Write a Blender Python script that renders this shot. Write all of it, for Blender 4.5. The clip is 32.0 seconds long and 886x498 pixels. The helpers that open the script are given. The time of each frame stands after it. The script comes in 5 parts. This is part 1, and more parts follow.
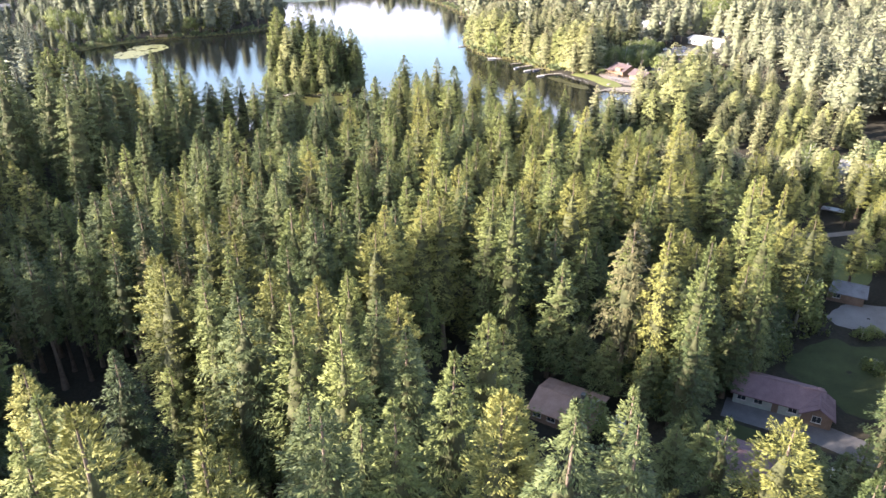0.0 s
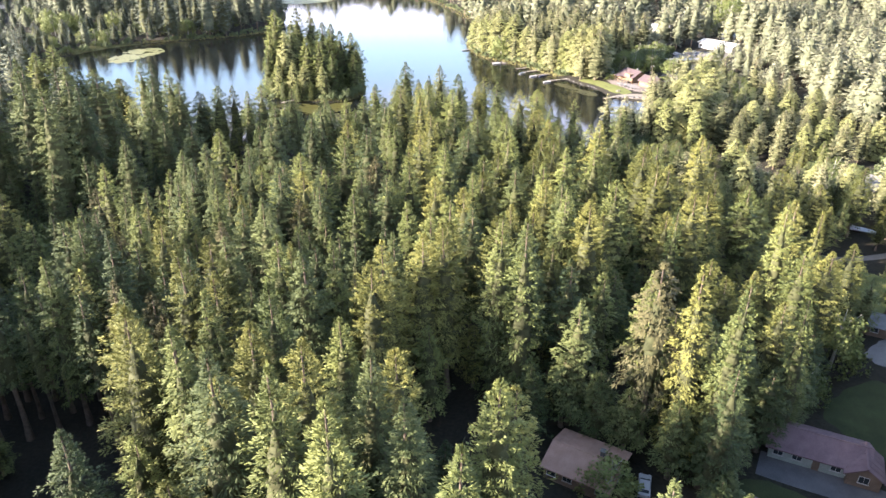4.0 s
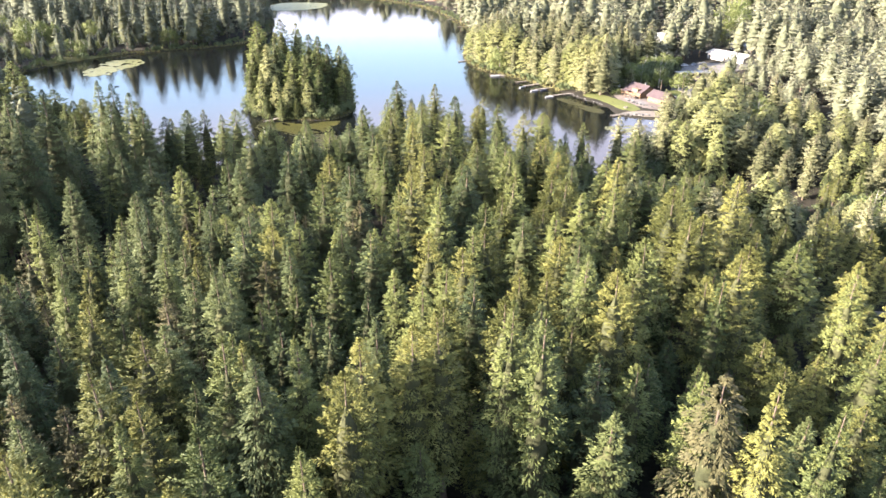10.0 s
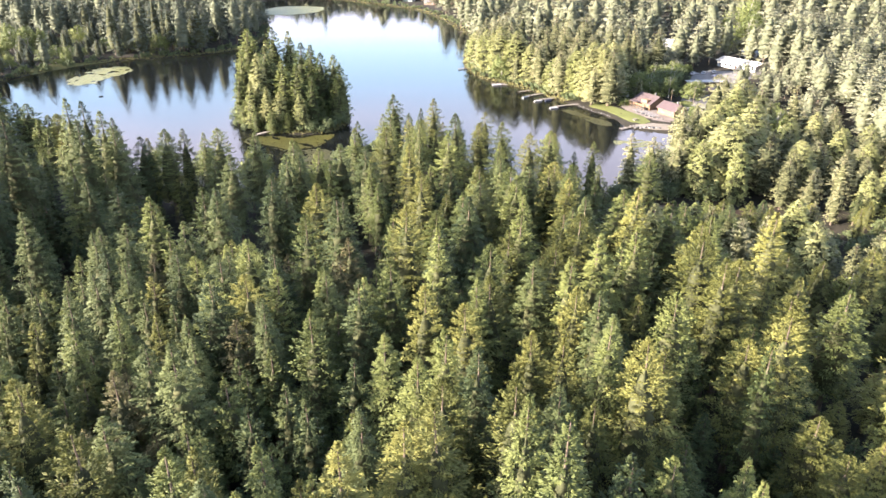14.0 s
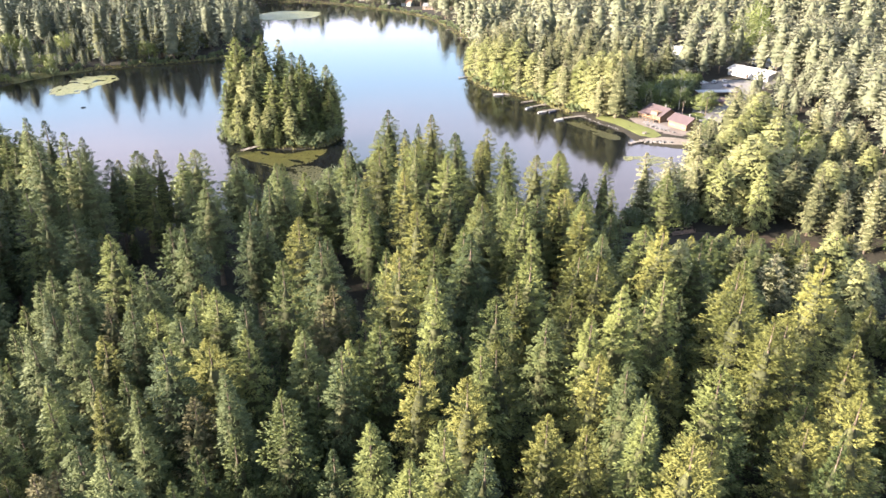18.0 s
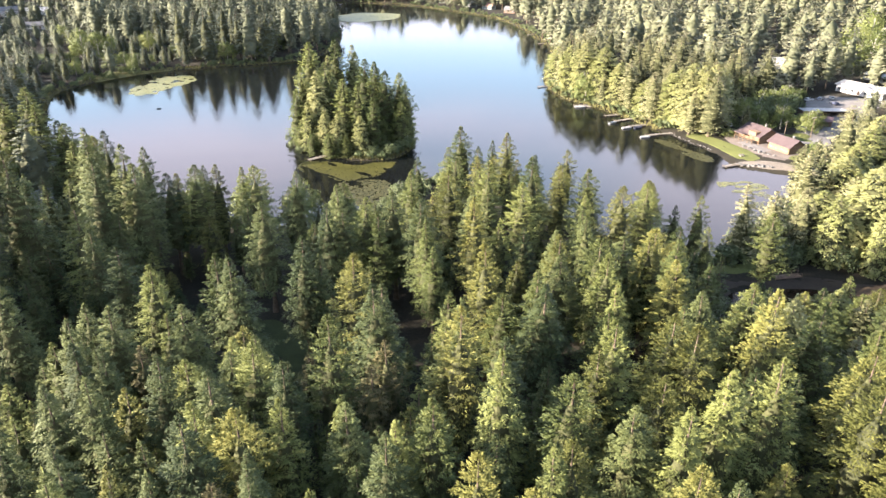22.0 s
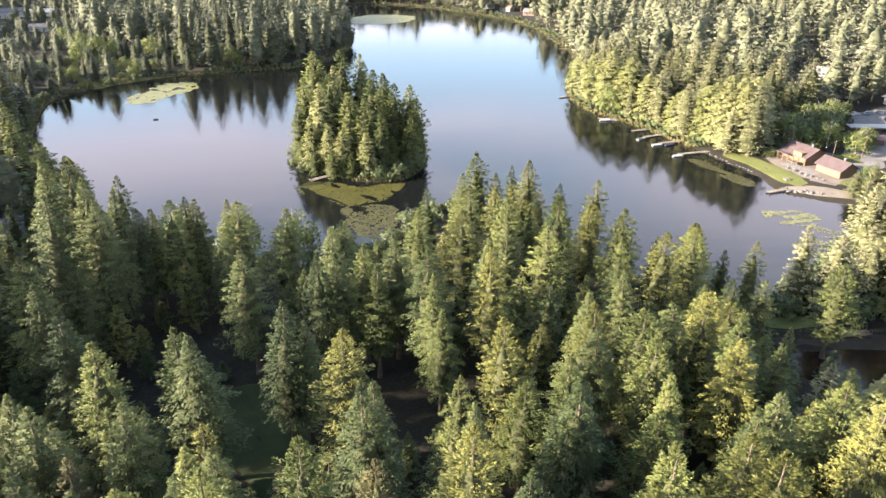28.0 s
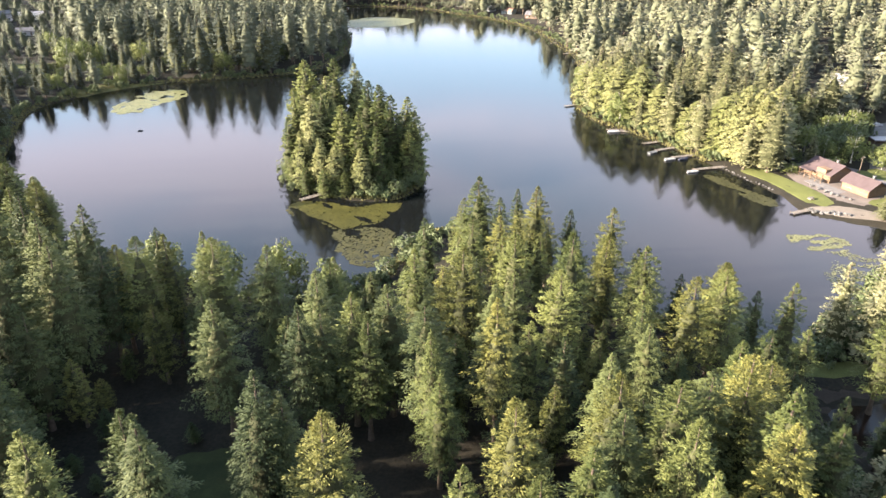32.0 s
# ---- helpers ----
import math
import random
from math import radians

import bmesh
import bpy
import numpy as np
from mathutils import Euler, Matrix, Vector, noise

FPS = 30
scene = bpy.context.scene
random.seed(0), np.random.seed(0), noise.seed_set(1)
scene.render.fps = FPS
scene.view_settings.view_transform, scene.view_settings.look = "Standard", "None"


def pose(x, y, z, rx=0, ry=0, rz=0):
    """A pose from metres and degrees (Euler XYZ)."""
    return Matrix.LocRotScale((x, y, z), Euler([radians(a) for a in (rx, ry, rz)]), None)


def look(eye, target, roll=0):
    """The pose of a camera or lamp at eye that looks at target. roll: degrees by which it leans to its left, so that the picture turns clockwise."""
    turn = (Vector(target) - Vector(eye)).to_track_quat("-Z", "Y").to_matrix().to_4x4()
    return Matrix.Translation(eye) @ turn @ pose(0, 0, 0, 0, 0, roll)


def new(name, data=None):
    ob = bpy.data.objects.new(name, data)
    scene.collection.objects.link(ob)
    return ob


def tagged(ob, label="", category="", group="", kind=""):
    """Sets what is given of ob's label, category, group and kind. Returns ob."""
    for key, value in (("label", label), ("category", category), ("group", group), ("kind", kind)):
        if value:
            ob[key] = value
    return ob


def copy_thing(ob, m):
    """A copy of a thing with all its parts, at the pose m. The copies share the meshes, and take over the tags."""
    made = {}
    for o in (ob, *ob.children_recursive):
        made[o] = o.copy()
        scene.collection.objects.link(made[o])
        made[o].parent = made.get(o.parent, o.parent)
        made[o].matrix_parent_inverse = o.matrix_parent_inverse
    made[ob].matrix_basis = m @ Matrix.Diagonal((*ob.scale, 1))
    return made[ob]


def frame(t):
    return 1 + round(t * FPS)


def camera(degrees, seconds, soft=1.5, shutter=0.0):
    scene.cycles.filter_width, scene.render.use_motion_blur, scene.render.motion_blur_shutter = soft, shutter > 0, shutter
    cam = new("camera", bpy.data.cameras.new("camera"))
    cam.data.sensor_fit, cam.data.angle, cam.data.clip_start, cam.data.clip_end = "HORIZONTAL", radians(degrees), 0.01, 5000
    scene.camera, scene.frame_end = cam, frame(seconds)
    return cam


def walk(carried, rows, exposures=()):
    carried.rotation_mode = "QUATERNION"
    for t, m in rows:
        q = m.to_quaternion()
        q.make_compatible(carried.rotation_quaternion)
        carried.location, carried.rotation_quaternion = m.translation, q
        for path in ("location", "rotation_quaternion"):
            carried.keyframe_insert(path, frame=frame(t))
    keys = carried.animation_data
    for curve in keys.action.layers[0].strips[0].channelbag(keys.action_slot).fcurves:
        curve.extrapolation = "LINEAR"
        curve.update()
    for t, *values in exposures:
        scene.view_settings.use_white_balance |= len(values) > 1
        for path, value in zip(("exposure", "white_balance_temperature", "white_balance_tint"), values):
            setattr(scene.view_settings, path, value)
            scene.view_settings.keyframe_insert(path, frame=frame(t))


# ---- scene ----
cam = camera(65.5, 32.0, soft=1.5)
PATH = [
    (0, -0.00, 0.00, 79.35, 63.93, 0.00, -0.47),
    (1, -0.18, 2.95, 79.53, 63.91, 0.00, -0.37),
    (2, -0.21, 6.15, 79.58, 63.90, 0.00, -0.31),
    (3, -0.20, 9.71, 79.59, 63.91, 0.00, -0.28),
    (3.5, -0.15, 11.47, 79.57, 63.91, 0.00, -0.24),
    (5.5, -0.09, 19.13, 79.76, 63.94, 0.00, -0.28),
    (6, -0.04, 21.20, 79.80, 63.99, 0.00, -0.32),
    (7, 0.06, 25.53, 79.90, 64.02, 0.00, -0.42),
    (8, 0.16, 29.95, 79.87, 64.07, 0.00, -0.50),
    (9, 0.20, 34.36, 79.93, 64.10, 0.00, -0.55),
    (10, 0.20, 38.80, 80.04, 64.12, 0.00, -0.60),
    (11, 0.31, 43.18, 80.12, 64.16, 0.00, -0.62),
    (12, 0.34, 47.55, 80.16, 64.20, 0.00, -0.63),
    (13, 0.39, 51.94, 80.20, 64.23, 0.00, -0.63),
    (14, 0.52, 56.49, 80.22, 64.24, 0.00, -0.61),
    (14.5, 0.60, 58.90, 80.04, 64.27, 0.00, -0.59),
    (16.5, 0.78, 67.66, 79.78, 64.41, 0.00, -0.63),
    (17, 0.88, 69.92, 79.82, 64.44, 0.00, -0.62),
    (18, 0.88, 74.22, 79.92, 64.46, 0.00, -0.66),
    (19, 0.88, 78.42, 80.00, 64.46, 0.00, -0.68),
    (19.5, 0.87, 80.51, 80.00, 64.48, 0.00, -0.27),
    (20, 0.90, 82.58, 80.05, 64.50, 0.00, 0.57),
    (20.5, 0.92, 84.74, 80.11, 64.51, 0.00, 1.08),
    (21, 0.87, 86.86, 80.11, 64.51, 0.00, 1.17),
    (21.5, 0.72, 89.05, 80.14, 64.51, 0.00, 2.27),
    (22, 0.67, 91.15, 80.18, 64.52, 0.00, 5.76),
    (22.5, 0.69, 93.18, 80.17, 64.53, 0.00, 7.12),
    (23, 0.59, 95.11, 80.10, 64.54, 0.00, 7.09),
    (24, 0.40, 99.30, 80.10, 64.50, 0.00, 7.12),
    (25, 0.14, 103.03, 80.11, 64.50, 0.00, 7.15),
    (25.5, 0.01, 105.09, 80.15, 64.50, 0.00, 7.18),
    (27.5, -0.91, 113.31, 80.21, 64.44, 0.00, 7.15),
    (28, -1.17, 115.41, 80.20, 64.44, 0.00, 7.12),
    (29, -1.74, 119.69, 80.18, 64.44, 0.00, 7.11),
    (30, -2.27, 123.97, 80.27, 64.41, 0.00, 7.12),
    (31, -2.81, 128.23, 80.36, 64.42, 0.00, 7.12),
    (32, -3.19, 132.50, 80.39, 64.45, 0.00, 7.14),
]
walk(cam, [(t, pose(x, y, z, rx, ry, rz)) for t, x, y, z, rx, ry, rz in PATH],
     [(0, 3.13, 6000, 15), (12, 3.05, 6080, 15), (20, 2.94, 6220, 13), (26, 2.86, 6320, 12), (32, 2.80, 6380, 12)])

# ---- sky and sun ----
SUN_AZ, SUN_EL = math.atan2(-0.965, -0.26), radians(18.0)
world = bpy.data.worlds.new("sky")
scene.world = world
world.use_nodes = True
wn, wl = world.node_tree.nodes, world.node_tree.links
wn.clear()
sky = wn.new("ShaderNodeTexSky")
sky.sky_type = "NISHITA"
sky.sun_disc = False
sky.sun_elevation = SUN_EL
sky.sun_rotation = SUN_AZ
sky.air_density, sky.dust_density = 1.2, 1.5
coord = wn.new("ShaderNodeTexCoord")
squash = wn.new("ShaderNodeMapping")
squash.inputs["Scale"].default_value = (1.0, 1.0, 3.2)
puffs = wn.new("ShaderNodeTexNoise")
puffs.inputs["Scale"].default_value = 2.6
puffs.inputs["Detail"].default_value = 5.0
band = wn.new("ShaderNodeValToRGB")
band.color_ramp.elements[0].position, band.color_ramp.elements[1].position = 0.30, 0.56
cloud = wn.new("ShaderNodeMixRGB")
height_of = wn.new("ShaderNodeSeparateXYZ")
rising, low, haze = wn.new("ShaderNodeMapRange"), wn.new("ShaderNodeMapRange"), wn.new("ShaderNodeMapRange")
for node, start, end in ((rising, 0.205, 0.275), (low, 0.58, 0.34), (haze, 0.165, 0.12)):
    node.interpolation_type = "SMOOTHSTEP"
    node.inputs["From Min"].default_value, node.inputs["From Max"].default_value = start, end
cover, deck, whole = wn.new("ShaderNodeMath"), wn.new("ShaderNodeMath"), wn.new("ShaderNodeMath")
cover.operation = deck.operation = "MULTIPLY"
whole.operation = "MAXIMUM"
cloud.inputs["Color2"].default_value = (5.6, 5.3, 6.1, 1)
bg = wn.new("ShaderNodeBackground")
bg.inputs["Strength"].default_value = 0.076
wout = wn.new("ShaderNodeOutputWorld")
wl.new(coord.outputs["Generated"], squash.inputs["Vector"])
wl.new(squash.outputs["Vector"], puffs.inputs["Vector"])
wl.new(puffs.outputs["Fac"], band.inputs["Fac"])
wl.new(coord.outputs["Generated"], height_of.inputs["Vector"])
for node in (rising, low, haze):
    wl.new(height_of.outputs["Z"], node.inputs["Value"])
wl.new(rising.outputs["Result"], deck.inputs[0])
wl.new(low.outputs["Result"], deck.inputs[1])
wl.new(band.outputs["Color"], cover.inputs[0])
wl.new(deck.outputs[0], cover.inputs[1])
wl.new(cover.outputs[0], whole.inputs[0])
wl.new(haze.outputs["Result"], whole.inputs[1])
veil = wn.new("ShaderNodeMath")
veil.operation = "MULTIPLY_ADD"
veil.inputs[1].default_value = 0.55
veil.inputs[2].default_value = 0.0
wl.new(low.outputs["Result"], veil.inputs[0])
wl.new(whole.outputs[0], cloud.inputs["Fac"])
blue = wn.new("ShaderNodeMixRGB")
blue.inputs["Color2"].default_value = (3.6, 5.1, 6.9, 1)
wl.new(veil.outputs[0], blue.inputs["Fac"])
wl.new(sky.outputs["Color"], blue.inputs["Color1"])
wl.new(blue.outputs["Color"], cloud.inputs["Color1"])
wl.new(cloud.outputs["Color"], bg.inputs["Color"])
wl.new(bg.outputs["Background"], wout.inputs["Surface"])

sun = new("sun", bpy.data.lights.new("sun", "SUN"))
sun.data.energy, sun.data.angle, sun.data.color = 5.0, radians(0.6), (1.0, 0.86, 0.69)
sun_from = Vector((math.sin(SUN_AZ) * math.cos(SUN_EL), math.cos(SUN_AZ) * math.cos(SUN_EL), math.sin(SUN_EL)))
sun.matrix_world = look(sun_from * 300, (0, 0, 0))


# ---- materials ----
def shader(name, dark, light, rough=0.8, scale=1.0, fine=6.0, bump=0.3, vary=0.0, metal=0.0, through_light=0.0, island=0.0, detail=6.0):
    """A procedural surface: two colours mixed by noise at two scales, with relief. vary: by object; island: by loose piece."""
    m = bpy.data.materials.new(name)
    m.use_nodes = True
    n, l = m.node_tree.nodes, m.node_tree.links
    b = n["Principled BSDF"]
    b.inputs["Roughness"].default_value, b.inputs["Metallic"].default_value = rough, metal
    where = n.new("ShaderNodeNewGeometry")
    big, small = n.new("ShaderNodeTexNoise"), n.new("ShaderNodeTexNoise")
    big.inputs["Scale"].default_value, small.inputs["Scale"].default_value = scale, scale * fine
    big.inputs["Detail"].default_value = small.inputs["Detail"].default_value = detail
    for t in (big, small):
        l.new(where.outputs["Position"], t.inputs["Vector"])
    add = n.new("ShaderNodeMath")
    add.operation = "ADD"
    l.new(big.outputs["Fac"], add.inputs[0])
    l.new(small.outputs["Fac"], add.inputs[1])
    total = add
    for amount, source in ((vary, "object"), (island, "island")):
        if amount:
            if source == "object":
                rnd = n.new("ShaderNodeObjectInfo").outputs["Random"]
            else:
                rnd = where.outputs["Random Per Island"]
            mul = n.new("ShaderNodeMath")
            mul.operation = "MULTIPLY_ADD"
            mul.inputs[1].default_value = amount
            shift = n.new("ShaderNodeMath")
            shift.operation = "ADD"
            shift.inputs[1].default_value = -amount / 2
            l.new(rnd, mul.inputs[0])
            l.new(total.outputs[0], mul.inputs[2])
            l.new(mul.outputs[0], shift.inputs[0])
            total = shift
    ramp = n.new("ShaderNodeMapRange")
    ramp.inputs["From Min"].default_value, ramp.inputs["From Max"].default_value = 0.65, 1.35
    mix = n.new("ShaderNodeMixRGB")
    mix.inputs["Color1"].default_value, mix.inputs["Color2"].default_value = (*dark, 1), (*light, 1)
    l.new(total.outputs[0], ramp.inputs["Value"])
    l.new(ramp.outputs["Result"], mix.inputs["Fac"])
    l.new(mix.outputs["Color"], b.inputs["Base Color"])
    if bump:
        bm_ = n.new("ShaderNodeBump")
        bm_.inputs["Strength"].default_value, bm_.inputs["Distance"].default_value = bump, 0.3 / scale / fine
        l.new(small.outputs["Fac"], bm_.inputs["Height"])
        l.new(bm_.outputs["Normal"], b.inputs["Normal"])
    if through_light:
        glow = n.new("ShaderNodeBsdfTranslucent")
        both = n.new("ShaderNodeMixShader")
        both.inputs["Fac"].default_value = through_light
        l.new(mix.outputs["Color"], glow.inputs["Color"])
        l.new(b.outputs["BSDF"], both.inputs[1])
        l.new(glow.outputs["BSDF"], both.inputs[2])
        l.new(both.outputs["Shader"], n["Material Output"].inputs["Surface"])
    b.inputs["Specular IOR Level"].default_value = 0.25
    return m


FIR = shader("fir needles", (0.047, 0.062, 0.017), (0.154, 0.168, 0.050), 0.7, 0.25, 8, 0, vary=0.9, island=0.25, through_light=0.1)
YELLOW_FIR = shader("yellowish fir needles", (0.068, 0.074, 0.017), (0.190, 0.184, 0.050), 0.7, 0.25, 8, 0, vary=0.8, island=0.25, through_light=0.1)
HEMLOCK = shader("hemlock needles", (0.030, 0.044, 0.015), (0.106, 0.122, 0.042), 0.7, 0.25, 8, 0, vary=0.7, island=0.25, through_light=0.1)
# Yellow-green cedar, paled and blued a little as painted haze.
CEDAR = shader("cedar sprays", (0.128, 0.142, 0.044), (0.245, 0.240, 0.104), 0.65, 0.2, 8, 0, vary=0.4, island=0.25, through_light=0.12)
BROADLEAF = shader("broad leaves", (0.072, 0.092, 0.026), (0.185, 0.205, 0.066), 0.6, 0.25, 8, 0, vary=0.6, island=0.4, through_light=0.2)
OLD_NEEDLES = shader("brownish needles", (0.052, 0.050, 0.021), (0.120, 0.106, 0.046), 0.75, 0.3, 8, 0, vary=0.4, island=0.3, through_light=0.1)
WILLOW = shader("grey green leaves", (0.055, 0.075, 0.030), (0.120, 0.140, 0.060), 0.6, 0.3, 8, 0, vary=0.4, island=0.5, through_light=0.15)
# Haze is mixed into the far greens; shaded west darker, sunlit east lighter.
FAR_HAZED = shader("mixed far foliage with haze in the colour", (0.038, 0.049, 0.033), (0.132, 0.140, 0.090), 0.7, 0.13, 4, 0, island=0.25, through_light=0.1, detail=2)
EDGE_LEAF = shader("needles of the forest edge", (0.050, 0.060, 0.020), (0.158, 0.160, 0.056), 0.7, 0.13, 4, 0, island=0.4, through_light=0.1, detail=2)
FAR_HAZED_LIT = shader("far foliage with haze and sun in the colour", (0.086, 0.092, 0.056), (0.188, 0.184, 0.118), 0.7, 0.13, 4, 0, island=0.25, through_light=0.1, detail=2)
# Bank firs coloured twice, once as sunlit and once as shaded, both hazed.
BANK_LIT = shader("olive bank foliage with sun and haze in it", (0.098, 0.100, 0.045), (0.222, 0.212, 0.112), 0.7, 0.2, 6, 0, vary=0.8, island=0.3, through_light=0.1)
BANK_SHADED = shader("bank foliage with shade and haze in it", (0.040, 0.052, 0.040), (0.116, 0.125, 0.085), 0.7, 0.2, 6, 0, vary=0.8, island=0.3, through_light=0.1)
# Crown cores: shade between the sprays is put into the inner twigs' colour.
FAR_CORE = shader("core of far crowns", (0.050, 0.058, 0.032), (0.115, 0.120, 0.068), 0.8, 0.085, 4, 0, detail=2)
SHADE_CORE = shader("inner twigs with crown shade in the colour", (0.026, 0.029, 0.012), (0.064, 0.066, 0.027), 0.9, 0.9, 8, 0.9, vary=0.6)
BARK = shader("conifer bark", (0.050, 0.036, 0.026), (0.150, 0.115, 0.085), 0.95, 1.5, 7, 0.6, vary=0.3)
PALE_BARK = shader("alder bark", (0.16, 0.15, 0.13), (0.38, 0.36, 0.32), 0.9, 1.5, 7, 0.5)
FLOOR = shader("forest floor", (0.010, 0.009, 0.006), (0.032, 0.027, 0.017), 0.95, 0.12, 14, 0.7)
LAWN = shader("mown grass", (0.064, 0.074, 0.021), (0.128, 0.135, 0.040), 0.9, 0.15, 25, 0.5)
# Grass far darker than LAWN: the trees' shade is put into its colour.
SHADE_GRASS = shader("rough grass with shade in its colour", (0.018, 0.024, 0.009), (0.045, 0.055, 0.018), 0.95, 0.3, 20, 0.6)
DRY_GRASS = shader("marsh grass", (0.085, 0.085, 0.030), (0.185, 0.165, 0.065), 0.95, 0.2, 20, 0.5)
GRAVEL = shader("grey gravel", (0.12, 0.110, 0.105), (0.21, 0.195, 0.185), 0.95, 0.3, 30, 0.5)
ASPHALT = shader("worn asphalt", (0.06, 0.056, 0.058), (0.125, 0.118, 0.118), 0.9, 0.3, 30, 0.4)
SAND = shader("pale beach sand", (0.125, 0.105, 0.085), (0.205, 0.176, 0.145), 0.95, 0.4, 20, 0.4)
DIRT = shader("trodden dirt", (0.105, 0.085, 0.072), (0.19, 0.158, 0.138), 0.95, 0.3, 20, 0.4)
MUD = shader("dark mud", (0.018, 0.013, 0.009), (0.055, 0.040, 0.026), 0.7, 0.3, 12, 0.5)
STONE = shader("grey stone", (0.075, 0.072, 0.068), (0.17, 0.16, 0.15), 0.9, 0.8, 8, 0.6, vary=0.5)
LOG = shader("honey log siding", (0.145, 0.092, 0.055), (0.225, 0.150, 0.092), 0.6, 0.8, 9, 0.3, vary=0.2)
RED_ROOF = shader("brown red metal roof", (0.068, 0.048, 0.048), (0.106, 0.078, 0.078), 0.55, 0.5, 10, 0.15)
PINK_ROOF = shader("faded brown shingles", (0.105, 0.066, 0.072), (0.19, 0.130, 0.136), 0.9, 0.6, 16, 0.5)
TAN_ROOF = shader("faded tan shingles", (0.24, 0.145, 0.105), (0.36, 0.235, 0.18), 0.9, 0.6, 16, 0.5)
GREY_ROOF = shader("grey shingles", (0.09, 0.088, 0.092), (0.19, 0.185, 0.19), 0.9, 0.6, 16, 0.5)
WHITE_ROOF = shader("weathered white roof sheet", (0.30, 0.29, 0.285), (0.40, 0.39, 0.385), 0.5, 0.5, 10, 0.1)
WHITE = shader("weathered white paint", (0.32, 0.31, 0.30), (0.44, 0.43, 0.415), 0.5, 0.8, 10, 0.1)
GREY_WALL = shader("grey green siding", (0.20, 0.22, 0.20), (0.33, 0.35, 0.32), 0.8, 0.6, 10, 0.2)
BROWN_WALL = shader("brown siding", (0.10, 0.070, 0.050), (0.19, 0.135, 0.10), 0.8, 0.6, 10, 0.2)
DECK = shader("weathered planks", (0.10, 0.088, 0.076), (0.19, 0.170, 0.148), 0.85, 1.0, 10, 0.4, vary=0.5)
RUBBER = shader("black rubber", (0.015, 0.015, 0.015), (0.035, 0.035, 0.035), 0.8, 2, 8, 0.1)
STEEL = shader("dull metal", (0.32, 0.32, 0.33), (0.55, 0.55, 0.56), 0.35, 1, 8, 0.1, metal=0.7)
DARK_PAINT = shader("dark blue tarp", (0.03, 0.035, 0.06), (0.06, 0.07, 0.11), 0.6, 1, 8, 0.2)
PAD_LEAF = shader("lily pads", (0.030, 0.031, 0.007), (0.078, 0.072, 0.017), 0.5, 0.25, 10, 0, island=0.5)
# Paler than PAD_LEAF: the sky's sheen on flat-seen pads is put into the colour.
PAD_SHEEN = shader("pale lily pads with sky sheen in the colour", (0.11, 0.115, 0.045), (0.210, 0.205, 0.085), 0.45, 0.25, 10, 0, island=0.5)
WEED = shader("brown green water weed", (0.030, 0.030, 0.012), (0.070, 0.066, 0.024), 0.6, 0.3, 10, 0, island=0.6)
# The pond's dark brown has the trees' reflected shade put into it.
POND_DARK = shader("brown pond water with reflected shade in its colour", (0.010, 0.007, 0.005), (0.026, 0.016, 0.010), 0.12, 0.2, 10, 0.05)
GLASS = bpy.data.materials.new("window glass")
GLASS.use_nodes = True
GLASS.node_tree.nodes["Principled BSDF"].inputs["Base Color"].default_value = (0.03, 0.035, 0.04, 1)
GLASS.node_tree.nodes["Principled BSDF"].inputs["Roughness"].default_value = 0.06

WATER = bpy.data.materials.new("lake water")
WATER.use_nodes = True
qn, ql = WATER.node_tree.nodes, WATER.node_tree.links
wb = qn["Principled BSDF"]
wb.inputs["Base Color"].default_value = (0.006, 0.007, 0.007, 1)
wb.inputs["IOR"].default_value = 1.333
wb.inputs["Roughness"].default_value = 0.075
ripple_at = qn.new("ShaderNodeNewGeometry")
stretch = qn.new("ShaderNodeMapping")
stretch.inputs["Scale"].default_value = (1.0, 1.0, 1.0)
ripple = qn.new("ShaderNodeTexNoise")
ripple.inputs["Scale"].default_value, ripple.inputs["Detail"].default_value = 0.9, 3.0
calm = qn.new("ShaderNodeTexNoise")
calm.inputs["Scale"].default_value = 0.018
tilt = qn.new("ShaderNodeBump")
tilt.inputs["Distance"].default_value = 0.05
ql.new(ripple_at.outputs["Position"], stretch.inputs["Vector"])
ql.new(stretch.outputs["Vector"], ripple.inputs["Vector"])
ql.new(ripple_at.outputs["Position"], calm.inputs["Vector"])
amount = qn.new("ShaderNodeMath")
amount.operation = "MULTIPLY"
amount.inputs[1].default_value = 0.40
ql.new(calm.outputs["Fac"], amount.inputs[0])
ql.new(amount.outputs[0], tilt.inputs["Strength"])
ql.new(ripple.outputs["Fac"], tilt.inputs["Height"])
ql.new(tilt.outputs["Normal"], wb.inputs["Normal"])


# ---- mesh helpers ----
def quads(name, verts, faces, *mats, index=None, smooth=False, normals=None):
    """A mesh from arrays of corners and of faces that all have the same number of corners."""
    verts, faces = np.asarray(verts, np.float32), np.asarray(faces, np.int32)
    me = bpy.data.meshes.new(name)
    k = faces.shape[1]
    me.vertices.add(len(verts))
    me.vertices.foreach_set("co", verts.ravel())
    me.loops.add(faces.size)
    me.loops.foreach_set("vertex_index", faces.ravel())
    me.polygons.add(len(faces))
    me.polygons.foreach_set("loop_start", np.arange(0, faces.size, k, dtype=np.int32))
    if index is not None:
        me.polygons.foreach_set("material_index", np.asarray(index, np.int32))
    for m in mats:
        me.materials.append(m)
    me.update(calc_edges=True)
    if smooth or normals is not None:
        me.shade_smooth()
    if normals is not None:
        me.normals_split_custom_set_from_vertices(np.asarray(normals, np.float32))
    return me


